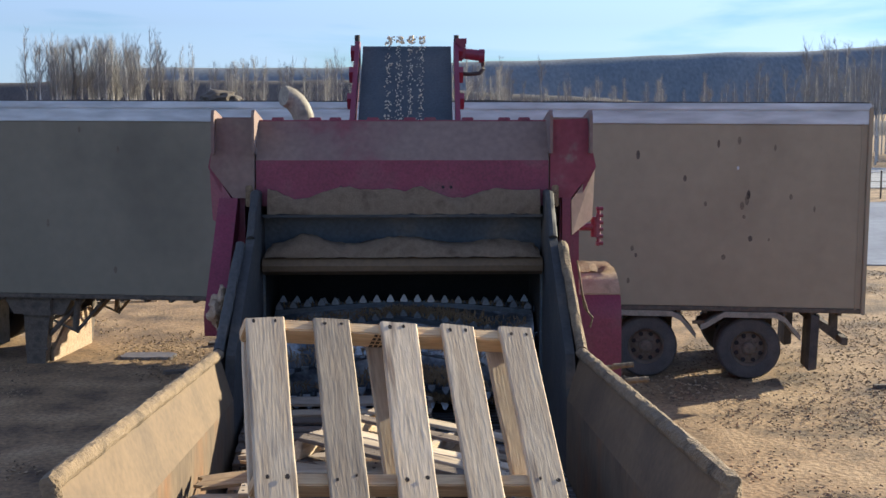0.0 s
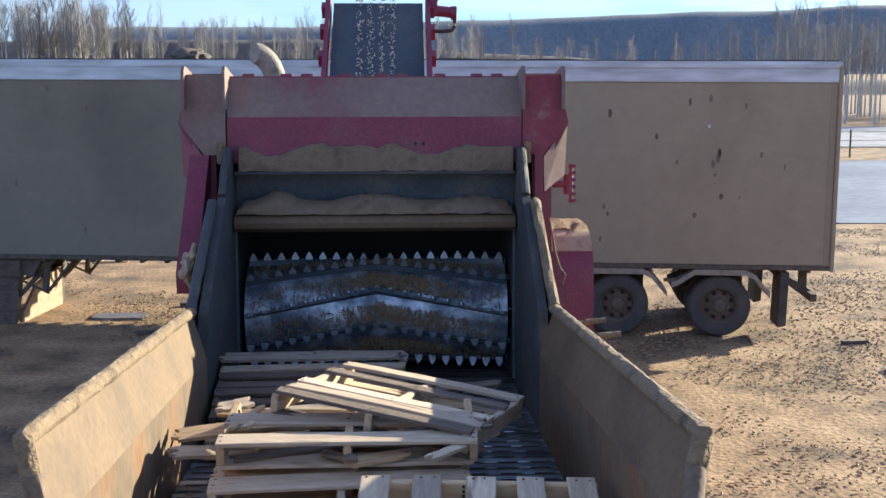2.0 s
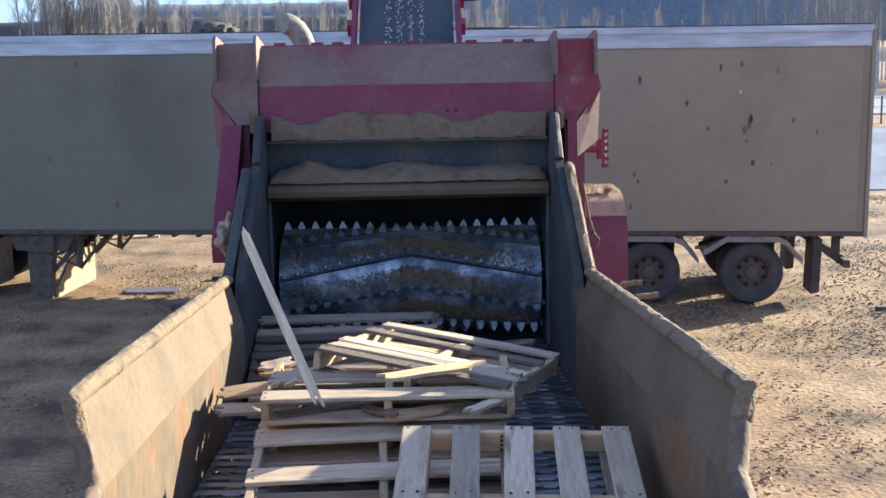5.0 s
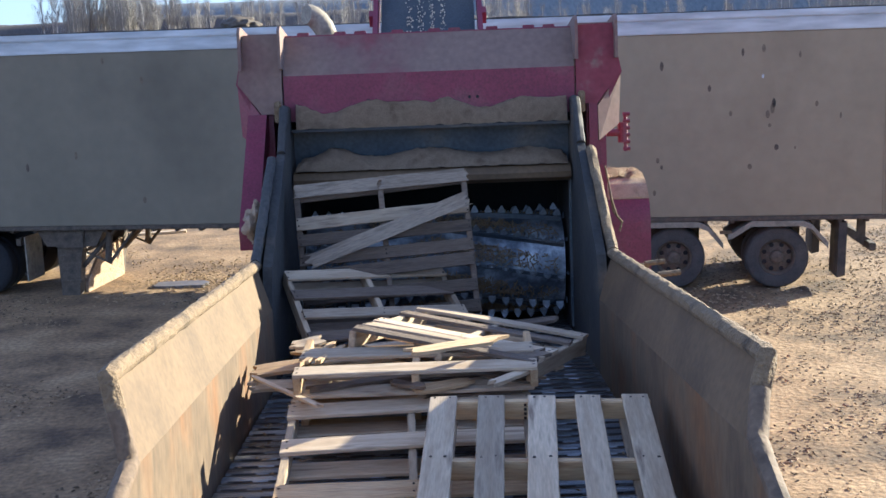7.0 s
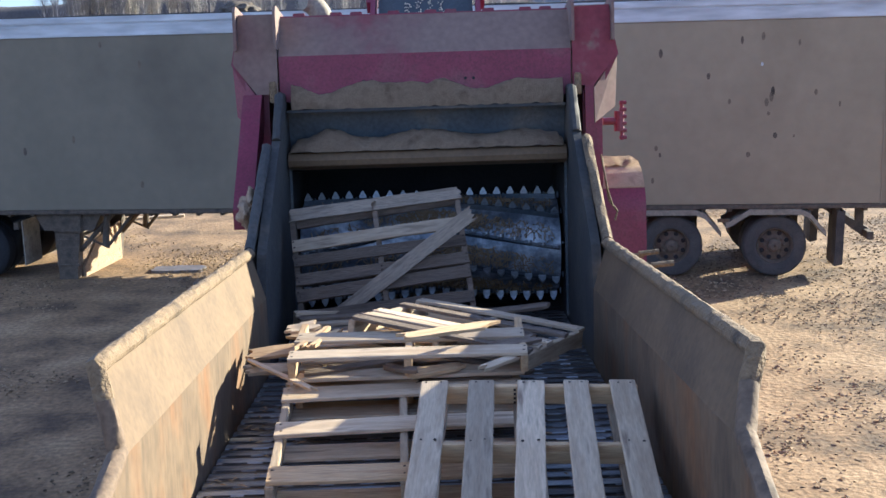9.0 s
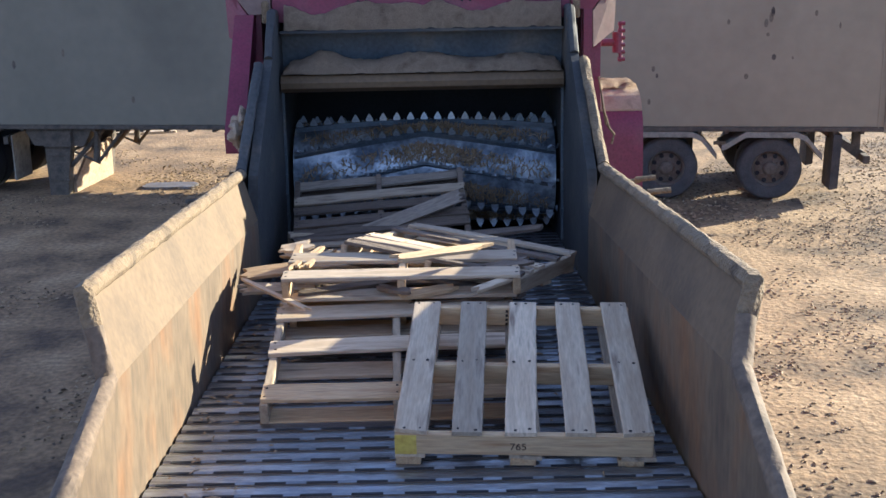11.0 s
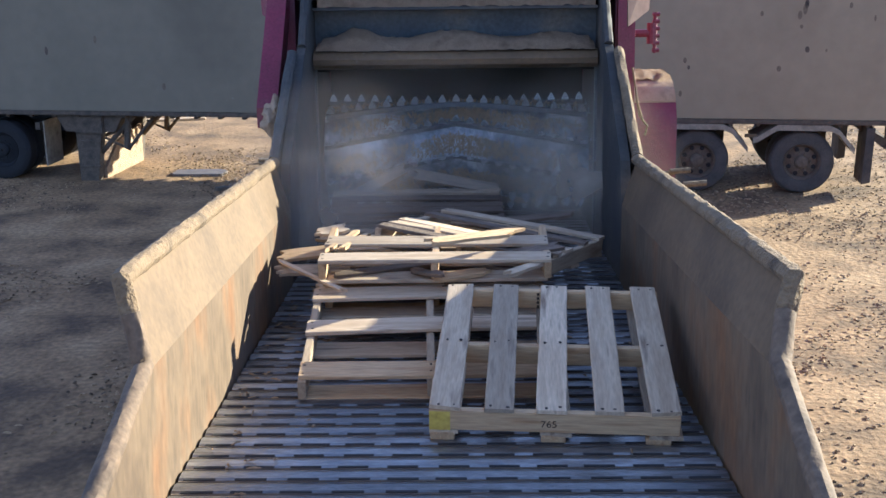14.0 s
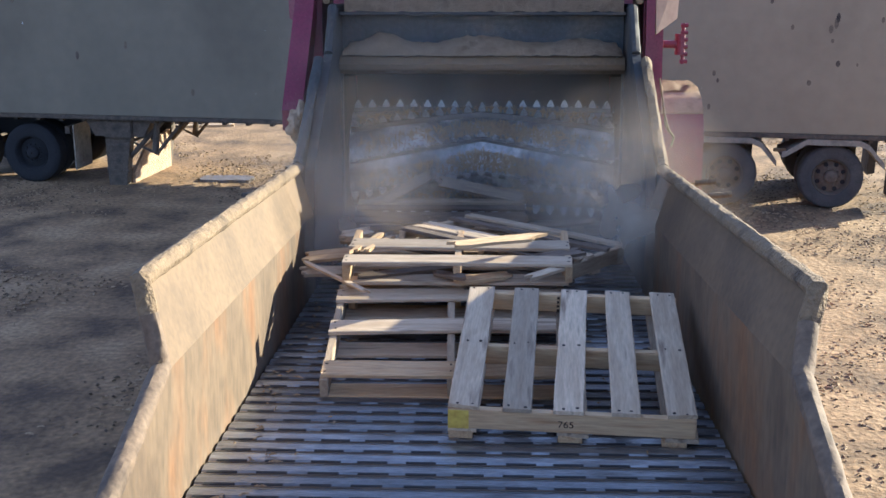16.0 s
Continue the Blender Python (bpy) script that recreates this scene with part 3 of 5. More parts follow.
def tractor():
    T = thing("truck_tractor", pose(6.6, 17.53, GROUND, 0, 0, -6.3), "dark truck tractor coupled under the trailer's front", "truck")
    bm = bmesh.new()
    for y in (0.85, 1.65):
        box(bm, (-16.2, y, 0.85), (5.0, 0.1, 0.26))
    box(bm, (-15.0, 1.3, 1.0), (1.0, 0.9, 0.06))
    part("chassis", bm, BLACK, T)
    for x in (-14.5, -15.8):
        for y in (0.12, 2.2):
            w = wheel("wheel", T, x, y, 0.5, 0.28)
            for piece in [w] + list(w.children):
                piece.data.materials[0] = BLACK
            part("tyre", tyre_mesh(0.28, 0.5), BLACK, w, "", True).location = (0, 0.31 if y < 1 else -0.31, 0)
        bm = bmesh.new()
        rod(bm, (x, 0.3, 0.5), (x, 2.3, 0.5), 0.08)
        part("axle", bm, UNDER, T)
    for y in (0.1, 1.95):
        bm = bmesh.new()
        box(bm, (-13.72, y + 0.3, 0.62), (0.02, 0.6, 0.75))
        part("mud_flap", bm, EXHAUST, T, "dusty cream mud flap")
    bm = bmesh.new()
    box(bm, (-13.85, 1.3, 0.9), (0.08, 2.3, 0.12))
    part("rear_bar", bm, UNDER, T)


tractor()


# ---- grinder ----
MACHINE = pose(0.0, 0, 2.335, -3.46, 0, 0.6)
HALF = 1.045           # half the width of the feed floor


def world_to_machine(bm):
    bm.transform(MACHINE.inverted())


def heap(name, x0, x1, y0, y1, z, height, label, material=DUST):
    """A ridge of loose dust lying along x with a wavy crest."""
    bm = bmesh.new()
    nx, ny = 120, 10
    g = []
    for i in range(nx + 1):
        x = x0 + (x1 - x0) * i / nx
        row = []
        for j in range(ny + 1):
            f = j / ny
            h = height(x) * (min(1.0, f * 2.2) ** 0.6) * (1 - 0.15 * f) + 0.02 * noise.noise((x * 14, f * 5, z))
            row.append(bm.verts.new((x, y0 + (y1 - y0) * f, z + max(0.0, h))))
        g.append(row)
    for a, b in zip(g, g[1:]):
        for j in range(ny):
            bm.faces.new((a[j], b[j], b[j + 1], a[j + 1]))
    bmesh.ops.solidify(bm, geom=bm.faces[:], thickness=0.008)
    ob = part(name, bm, material, None, label, True)
    ob.matrix_world = MACHINE
    return tagged(ob, "", "sawdust", "", "stuff")


def tooth_mesh():
    bm = bmesh.new()
    slab(bm, [(-0.028, 0, 0), (0.028, 0, 0), (0.028, 0, 0.03), (0.005, 0, 0.072), (-0.005, 0, 0.072), (-0.028, 0, 0.03)], (0, 0.018, 0))
    return mesh_of("tooth", bm, BRIGHT)


def stud_mesh():
    bm = bmesh.new()
    rod(bm, (0, 0, 0), (0, 0, 0.05), 0.010, 7, 0.006)
    return mesh_of("stud", bm, DRUM)


def grinder():
    G = thing("wood_grinder", MACHINE, "red horizontal wood grinder with a dusty steel infeed hopper", "grinder")
    H = thing("feed_head", MACHINE, "red lifting feed head over a toothed drum, caked with dust", "feed head")
    # side walls of the hopper
    for s, side in ((-1, "left"), (1, "right")):
        knee, crease = (s * 1.135, 7.3, 0.745), (s * HALF, 7.26, 0.475)
        fl, zl, fc, zc = (3.88, 0.80, 3.85, 0.505) if s < 0 else (3.745, 0.82, 3.62, 0.575)
        lip, creasen, low = (s * 1.145, fl, zl), (s * HALF, fc, zc), (s * HALF, 2.15, -0.05)
        bm = bmesh.new()
        slab(bm, [low, creasen, crease, (s * HALF, 7.3, -0.05)], (s * 0.03, 0, 0))
        part("hopper_wall", bm, PLATE_RUST, G, "scraped rusty lower wall of the hopper")
        bm = bmesh.new()
        slab(bm, [creasen, lip, knee, crease], (s * 0.03, 0, -0.02))
        part("flared_wall", bm, PLATE, G, "dust-coated flared upper wall of the hopper")
        bm = bmesh.new()
        pipe(bm, steps([(s * 1.137, 7.28, 0.765), (s * 1.15, fl + 0.02, zl + 0.015), (s * 1.115, fl - 0.01, zl - 0.12)], 0.03), 0.036, 12, 0.17)
        part("edge_pipe", bm, MUD, G, "pipe edge caked with dried mud", True)
        bm = bmesh.new()
        pipe(bm, steps([(s * 1.13, 8.2, 1.40), (s * 1.137, 7.26, 0.78)], 0.03), 0.034, 10, 0.2)
        # left pipe is coloured dark in place of the shadow on it
        part("riser_pipe", bm, MUD if s > 0 else GRIME_SHADE, G, "rising edge pipe, muddy at right, toned shade-dark at left", True)
        bm = bmesh.new()
        pipe(bm, steps([(s * 1.115, fl - 0.02, zl - 0.1), (s * 1.07, fc - 0.02, zc + 0.01), (s * 1.062, 2.15, -0.05)], 0.035), 0.036, 12, 0.14)
        part("front_pipe", bm, WORN, G, "scuffed bare-metal front pipe", True)
        # mill cheek plates
        bm = bmesh.new()
        slab(bm, [(s * HALF, 7.302, -0.05), (s * HALF, 7.262, 0.475), (s * HALF, 7.35, 0.745), (s * HALF, 8.2, 1.38), (s * HALF, 8.32, 1.44), (s * HALF, 8.55, 1.745), (s * HALF, 9.3, 1.73), (s * HALF, 9.9, 1.0), (s * HALF, 9.9, -0.05)], (s * 0.06, 0, 0))
        slab(bm, [(s * (HALF + 0.062), 7.3, 0.47), (s * 1.16, 7.32, 0.745), (s * 1.15, 8.2, 1.42), (s * (HALF + 0.062), 8.2, 1.42)], (0, 0.06, -0.03))
        part("mill_cheek", bm, GRIME_SHADE, G, "dark worn steel cheek plate")
        bm = bmesh.new()
        pipe(bm, steps([(s * (HALF + 0.03), 8.31, 1.44), (s * (HALF + 0.03), 8.55, 1.75), (s * (HALF + 0.03), 9.2, 1.75)], 0.04), 0.032, 8, 0.2)
        part("cheek_edge", bm, GRIME_SHADE, G, "", True)
        bm = bmesh.new()
        for k in range(7):
            box(bm, (s * (HALF - 0.012), 8.72, 0.25 + k * 0.15), (0.02, 0.03, 0.03))
        box(bm, (s * (HALF - 0.008), 8.76, 0.65), (0.016, 0.05, 1.25))
        part("wear_strip", bm, STEEL, G)
        # head frame: cheek box, post, lugs
        bm = bmesh.new()
        front = [(s * 1.10, 8.72, 2.30), (s * 1.375, 8.72, 2.31), (s * 1.43, 8.72, 1.95), (s * 1.258, 8.72, 1.72), (s * 1.10, 8.72, 1.72)]
        slab(bm, front, (0, 0.06, 0))
        part("head_plate", bm, RED_MUD if s < 0 else RED_PATCHY, H, "dust-covered angled head plate")
        bm = bmesh.new()
        slab(bm, [(s * 1.375, 8.784, 2.30), (s * 1.452, 8.784, 1.95), (s * 1.325, 8.784, 1.70), (s * 1.325, 8.784, 0.55), (s * 1.18, 8.784, 0.55), (s * 1.18, 8.784, 2.30)], (0, 0.9, 0))
        part("head_side", bm, RED, H)
        bm = bmesh.new()
        for x in (1.09, 1.385):
            slab(bm, [(s * x, 8.66, 2.05), (s * x, 8.66, 2.33), (s * x, 8.70, 2.37), (s * x, 8.76, 2.37), (s * x, 9.2, 2.32), (s * x, 9.2, 2.05)], (s * 0.022, 0, 0))
        box(bm, (s * 1.24, 8.98, 2.30), (0.27, 0.04, 0.06))
        part("lug_plate", bm, RED_MUD, H)
        bm = bmesh.new()
        slab(bm, [(s * 1.19, 8.72, 1.72), (s * 1.19, 8.90, 1.72), (s * 1.19, 8.90, 0.5), (s * 1.19, 8.72, 0.5)] if s > 0 else [(s * 1.22, 8.70, 1.72), (s * 1.22, 8.90, 1.72), (s * 1.22, 8.26, 0.82), (s * 1.22, 8.04, 0.78), (s * 1.22, 8.02, 0.92)], (s * (0.065 if s > 0 else 0.14), 0, 0))
        part("lift_arm", bm, RED, H, "red lift arm")
        bm = bmesh.new()
        slab(bm, [(s * 1.455, 8.86, 1.96), (s * 1.258, 8.715, 1.70), (s * 1.262, 8.715, 1.44), (s * 1.435, 8.86, 1.56)], (s * -0.01, 0.03, 0))
        part("side_facet", bm, RED_MUD if s > 0 else RED, H, "slanted dusty side plate")
        bm = bmesh.new()
        box(bm, (s * 1.13, 8.66, 1.735), (0.05, 0.05, 0.16), bevel=0.008)
        part("hinge_pin", bm, MUD, H)
    # beam across the head
    bm = bmesh.new()
    slab(bm, [(-1.09, 8.745, 2.0), (1.09, 8.745, 2.0), (1.09, 8.95, 2.30), (-1.09, 8.95, 2.30)], (0, 0.05, -0.02))
    part("sloped_plate", bm, RED_MUD, H, "sloped plate under a coat of grey-brown dust")
    bm = bmesh.new()
    slab(bm, [(-1.09, 8.74, 1.66), (1.09, 8.74, 1.66), (1.09, 8.74, 2.0), (-1.09, 8.74, 2.0)], (0, 0.05, 0))
    part("cross_plate", bm, RED, H, "red cross plate")
    bm = bmesh.new()
    # deepened backwards to close the throat against the sun
    box(bm, (0, 9.55, 2.29), (2.2, 1.2, 0.04))
    for k in range(9):
        box(bm, (-0.95 + k * 0.24 + 0.05 * math.sin(k * 2.1), 8.97, 2.315), (0.09, 0.04, 0.03), bevel=0.005)
    part("top_cover", bm, RED, H)
    for x in (-0.46, -0.40, 0.30, 0.36):
        bm = bmesh.new()
        rod(bm, (x, 8.742, 1.80), (x, 8.733, 1.80), 0.012, 8)
        part("bolt_hole", bm, BLACK, H)
    # apron panel, ledges, roll cover
    bm = bmesh.new()
    slab(bm, [(-HALF, 8.9, 1.30), (HALF, 8.9, 1.30), (HALF, 8.84, 1.585), (-HALF, 8.84, 1.585)], (0, 0.03, 0))
    part("apron_panel", bm, STEEL, H, "dark blue-grey steel apron panel")
    bm = bmesh.new()
    box(bm, (0, 8.75, 1.588), (2 * HALF - 0.02, 0.2, 0.02))
    part("upper_ledge", bm, GRIME_SHADE, H)
    bm = bmesh.new()
    prof = [(8.95, 1.29), (8.66, 1.29), (8.60, 1.275), (8.565, 1.225), (8.575, 1.185), (8.64, 1.155), (8.95, 1.155)]
    slab(bm, [(-HALF + 0.015, y, z) for y, z in prof], (2 * HALF - 0.03, 0, 0))
    part("roll_cover", bm, PLATE, H, "rounded dusty steel ledge over the feed roll", True)
    # black sheets added for the unlit throat; plate and sides keep sun out
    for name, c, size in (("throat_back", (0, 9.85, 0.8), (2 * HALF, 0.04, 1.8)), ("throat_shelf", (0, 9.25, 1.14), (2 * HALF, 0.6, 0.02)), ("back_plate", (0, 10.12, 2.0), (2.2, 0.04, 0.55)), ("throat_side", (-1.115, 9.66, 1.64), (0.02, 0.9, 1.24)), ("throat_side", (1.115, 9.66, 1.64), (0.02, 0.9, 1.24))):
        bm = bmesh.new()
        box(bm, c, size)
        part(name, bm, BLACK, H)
    # feed drum
    R, C = 0.37, Vector((0, 9.30, 0.48))
    drum = new("feed_drum")
    drum.parent = H
    drum.location = C
    tagged(drum, "slowly turning steel feed drum with toothed chevron bars")
    bm = bmesh.new()
    seg = 54
    rings = []
    for i in range(41):
        x = -1.01 + 2.02 * i / 40
        rings.append([bm.verts.new((x, R * math.cos(2 * math.pi * k / seg), R * math.sin(2 * math.pi * k / seg))) for k in range(seg)])
    for a, b in zip(rings, rings[1:]):
        for k in range(seg):
            bm.faces.new((a[k], a[(k + 1) % seg], b[(k + 1) % seg], b[k]))
    bm.faces.new(rings[0])
    bm.faces.new(rings[-1][::-1])
    part("shell", bm, DRUM, drum, "scuffed grey steel shell", True)
    tooth, stud = tooth_mesh(), stud_mesh()
    for b in range(9):
        a0 = 2 * math.pi * b / 9
        bm = bmesh.new()
        prev = None
        for i in range(25):
            x = -1.0 + 2.0 * i / 24
            a = a0 + 0.50 * abs(x)
            quad = [bm.verts.new((x, rr * math.cos(aa), rr * math.sin(aa))) for rr, aa in ((R - 0.01, a), (R + 0.035, a), (R + 0.035, a + 0.05), (R - 0.01, a + 0.09))]
            if prev:
                for k in range(4):
                    bm.faces.new((prev[k], prev[(k + 1) % 4], quad[(k + 1) % 4], quad[k]))
            else:
                bm.faces.new(quad)
            prev = quad
        bm.faces.new(prev[::-1])
        part("chevron_bar", bm, STEEL, drum)
        for i in range(19):
            x = -0.97 + 1.94 * i / 18
            for kind, off, rr in ((tooth, 0.02, R + 0.02), (stud, -0.07, R - 0.005)):
                a = a0 + 0.50 * abs(x) + off
                t = new("tooth" if kind is tooth else "stud", kind)
                t.parent = drum
                t.matrix_basis = Matrix.Translation((x + (0.054 if kind is stud else 0), rr * math.cos(a), rr * math.sin(a))) @ Matrix.Rotation(a - math.pi / 2, 4, "X")
        # chips caught behind the bar
        rnd = random.Random(b)
        bm = bmesh.new()
        for k in range(760):
            x = rnd.gauss(0.18, 0.24) if k < 480 else rnd.uniform(-0.95, 0.95)
            if abs(x) > 0.95:
                continue
            a = a0 + 0.50 * abs(x) - rnd.uniform(0.08, 0.42)
            d = Euler((rnd.uniform(0, 6), rnd.uniform(0, 6), rnd.uniform(0, 6))).to_matrix() @ Vector((rnd.uniform(0.02, 0.055), 0, 0))
            p = Vector((x, (R + 0.012) * math.cos(a), (R + 0.012) * math.sin(a)))
            rod(bm, p - d * 0.8, p + d * 0.8, 0.0035, 4)
        tagged(part("chip_clump", bm, CHIP, drum, "clump of pale wood splinters"), "", "", "", "stuff")
    # feed floor of steel slats
    apron = new("slat_floor")
    apron.parent = G
    tagged(apron, "moving floor of overlapping polished steel slats")
    bm = bmesh.new()
    slab(bm, [(-HALF + 0.012, -0.062, -0.012), (-HALF + 0.012, -0.045, 0.0), (-HALF + 0.012, 0.0, 0.004), (-HALF + 0.012, 0.038, -0.004), (-HALF + 0.012, 0.042, -0.03), (-HALF + 0.012, -0.062, -0.03)], (2 * HALF - 0.024, 0, 0))
    slat_me = mesh_of("slat", bm, SLAT)
    bm = bmesh.new()
    box(bm, (0, -0.056, -0.008), (0.118, 0.017, 0.016))
    slot_me = mesh_of("slot", bm, BLACK)
    # dark strip standing in for the shade in the gap between slats
    bm = bmesh.new()
    box(bm, (0, 0.049, -0.009), (2 * HALF - 0.03, 0.014, 0.012))
    shade_strip_me = mesh_of("gap_seal", bm, UNDER)
    for i in range(74):
        sl = new("slat", slat_me)
        sl.parent = apron
        sl.location = (0, 1.0 + 0.118 * i, 0)
        new("gap_seal", shade_strip_me).parent = sl
        for k in range(11 if 14 < i < 66 else 0):
            so = new("slot", slot_me)
            so.parent = sl
            so.location = (-HALF + 0.10 + k * 0.189 + 0.008 * math.sin(i * 3.7 + k * 5.1), 0, 0)
    bm = bmesh.new()
    box(bm, (0, 6.3, -0.30), (2.2, 7.8, 0.40), bevel=0.02)
    part("floor_frame", bm, STEEL, G)
    # fender with dust, valve, housing, chassis
    bm = bmesh.new()
    prof = [(8.86, 0.15), (8.86, 0.78)] + [(9.21 - 0.35 * math.cos(a), 0.78 + 0.35 * math.sin(a)) for a in [math.pi / 2 * k / 8 for k in range(1, 9)]] + [(9.9, 1.13), (9.9, 0.15)]
    slab(bm, [(1.335, y, z) for y, z in prof], (0.33, 0, 0))
    part("fender", bm, RED, G, "red rounded fender", True)
    bm = bmesh.new()
    arc = [(9.21 - 0.356 * math.cos(a), 0.786 + 0.356 * math.sin(a)) for a in [math.pi / 2 * (0.38 + 0.62 * k / 8) for k in range(9)]] + [(9.85, 1.142)]
    slab(bm, [(1.337, y, z) for y, z in arc] + [(1.337, y, z - 0.012) for y, z in arc[::-1]], (0.326, 0, 0))
    part("fender_crust", bm, DUST, G, "crust of sawdust on the fender's top", True)
    bm = bmesh.new()
    rod(bm, (1.53, 9.3, 1.40), (1.53, 9.3, 1.56), 0.04)
    rod(bm, (1.55, 9.28, 1.33), (1.55, 9.28, 1.64), 0.014)
    for k in range(6):
        rod(bm, (1.53, 9.28, 1.35 + k * 0.055), (1.585, 9.28, 1.35 + k * 0.055), 0.016, 8)
    rod(bm, (1.40, 9.3, 1.48), (1.52, 9.3, 1.48), 0.03)
    part("valve", bm, RED, G, "red hydraulic valve with fittings")
    bm = bmesh.new()
    pipe(bm, steps([(1.34, 8.75, 1.05), (1.36, 8.72, 0.9), (1.42, 8.70, 0.82), (1.40, 8.70, 0.75)], 0.03), 0.009, 6)
    pipe(bm, steps([(1.30, 8.70, 1.25), (1.34, 8.68, 1.0), (1.38, 8.66, 0.86)], 0.03), 0.007, 6)
    part("wire", bm, MUD, G)
    for x, y, z in ((1.26, 7.05, 0.70), (1.30, 6.75, 0.76), (1.24, 6.0, 0.80)):
        bm = bmesh.new()
        rod(bm, (x - 0.05, y, z), (x + 0.07, y, z + 0.01), 0.016, 8)
        part("grab_bolt", bm, MUD, G)
    bm = bmesh.new()
    box(bm, (0, 12.3, 0.45), (2.55, 4.7, 3.0), bevel=0.05)
    part("mill_housing", bm, RED, G)
    bm = bmesh.new()
    for x in (-0.6, 0.6):
        box(bm, (x, 8.5, -0.75), (0.2, 9.0, 0.4))
    part("chassis", bm, RED, G)
    bm = bmesh.new()
    for x in (-0.85, 0.85):
        rod(bm, (x, 3.4, -0.5), (x, 3.4, -2.06), 0.07)
        box(bm, (x, 3.4, -2.05), (0.35, 0.35, 0.03))
    part("support_leg", bm, STEEL, G)
    for y in (10.2, 11.4):
        for x in (-1.05, 1.05):
            bm = tyre_mesh(0.3, 0.52)
            bmesh.ops.rotate(bm, cent=(0, 0, 0), matrix=Matrix.Rotation(math.pi / 2, 3, "Z"), verts=bm.verts)
            w = part("wheel", bm, TYRE, G, "", True)
            w.location = (x + (0.3 if x > 0 else 0), y, GROUND - 2.335 + 0.52 + 0.0605 * y)
        bm = bmesh.new()
        rod(bm, (-1.2, y, GROUND - 1.815 + 0.0605 * y), (1.2, y, GROUND - 1.815 + 0.0605 * y), 0.08)
        box(bm, (0, y, -1.05), (1.3, 0.2, 0.4))
        part("axle", bm, UNDER, G)
    # exhaust
    bm = bmesh.new()
    world_pts = [(-1.06, 11.2, 3.3), (-1.06, 11.2, 4.04), (-1.072, 11.2, 4.11), (-1.10, 11.2, 4.18), (-1.14, 11.2, 4.24), (-1.185, 11.19, 4.28), (-1.225, 11.17, 4.30), (-1.25, 11.15, 4.305)]
    pipe(bm, world_pts, [0.095, 0.095, 0.098, 0.1, 0.1, 0.1, 0.1, 0.09], 20)
    world_to_machine(bm)
    part("exhaust", bm, EXHAUST, G, "tan curved exhaust stack", True)
    # discharge conveyor
    bm = bmesh.new()
    a, b = Vector((0, 11.6, 3.45)), Vector((0, 13.4, 4.88))
    n = (b - a).cross(Vector((1, 0, 0))).normalized() * -1
    slab(bm, [(-0.63, a.y, a.z), (0.35, a.y, a.z), (0.35, b.y, b.z), (-0.63, b.y, b.z)], n * -0.12)
    rod(bm, (-0.63, b.y + 0.03, b.z - 0.11), (0.35, b.y + 0.03, b.z - 0.11), 0.11, 20)
    world_to_machine(bm)
    part("discharge_belt", bm, BELT, G, "dark rubber discharge belt")
    for s, x in ((-1, -0.66), (1, 0.38)):
        bm = bmesh.new()
        slab(bm, [(x, 11.6, 3.35), (x, 11.6, 3.60), (x, 13.3, 4.93), (x, 13.5, 4.93), (x, 13.5, 4.72)], (s * 0.05, 0, 0))
        for f in (0.35, 0.55, 0.75, 0.92):
            p = a.lerp(b, f)
            box(bm, (x + s * 0.07, p.y, p.z + 0.03), (0.05, 0.10, 0.14), (38, 0, 0))
        world_to_machine(bm)
        part("conveyor_side", bm, RED, G, "red conveyor side frame")
        bm = bmesh.new()
        rod(bm, (x + s * 0.03, 13.35, 4.6), (x + s * 0.03, 13.35, 5.0), 0.03, 10)
        world_to_machine(bm)
        part("upright_pin", bm, RUBBER, G)
    bm = bmesh.new()
    rod(bm, (0.44, 13.3, 4.80), (0.72, 13.3, 4.77), 0.06, 16)
    rod(bm, (0.66, 13.3, 4.77), (0.72, 13.3, 4.77), 0.075, 16)
    box(bm, (0.47, 13.3, 4.83), (0.08, 0.16, 0.2), bevel=0.02)
    box(bm, (0.46, 13.3, 4.93), (0.12, 0.1, 0.06))
    world_to_machine(bm)
    part("drive_motor", bm, RED, G, "red hydraulic drive motor")
    bm = bmesh.new()
    pipe(bm, steps([(0.70, 13.3, 4.71), (0.71, 13.3, 4.63), (0.67, 13.3, 4.58), (0.55, 13.3, 4.57), (0.42, 13.3, 4.58)], 0.03), 0.022, 8)
    world_to_machine(bm)
    part("hose", bm, RUBBER, G, "black hydraulic hose", True)
    return H, drum, apron


FEED_HEAD, DRUM_OB, APRON = grinder()


def dust_low(x):
    return 0.088 + 0.09 * math.exp(-((x + 0.72) / 0.16) ** 2) + 0.07 * math.exp(-(x / 0.28) ** 2) + 0.045 * math.exp(-((x - 0.72) / 0.2) ** 2) - 0.03 * (abs(x) > 0.98)


def dust_high(x):
    return 0.19 + 0.035 * math.sin(x * 5.2 + 2.2) + 0.03 * math.sin(x * 11 + 0.5) - 0.05 * math.exp(-((x - 0.02) / 0.07) ** 2)


HEAPS = [heap("sawdust_ridge", -1.01, 1.01, 8.575, 8.90, 1.285, dust_low, "soft ridge of brown sawdust lying on the roll cover"),
         heap("sawdust_bank", -1.0, 1.02, 8.655, 8.75, 1.598, dust_high, "bank of sawdust drifted against the red cross plate")]
heap("sawdust_on_fender", 1.345, 1.655, 9.1, 9.7, 1.135, lambda x: 0.05, "thin layer of sawdust on the fender")


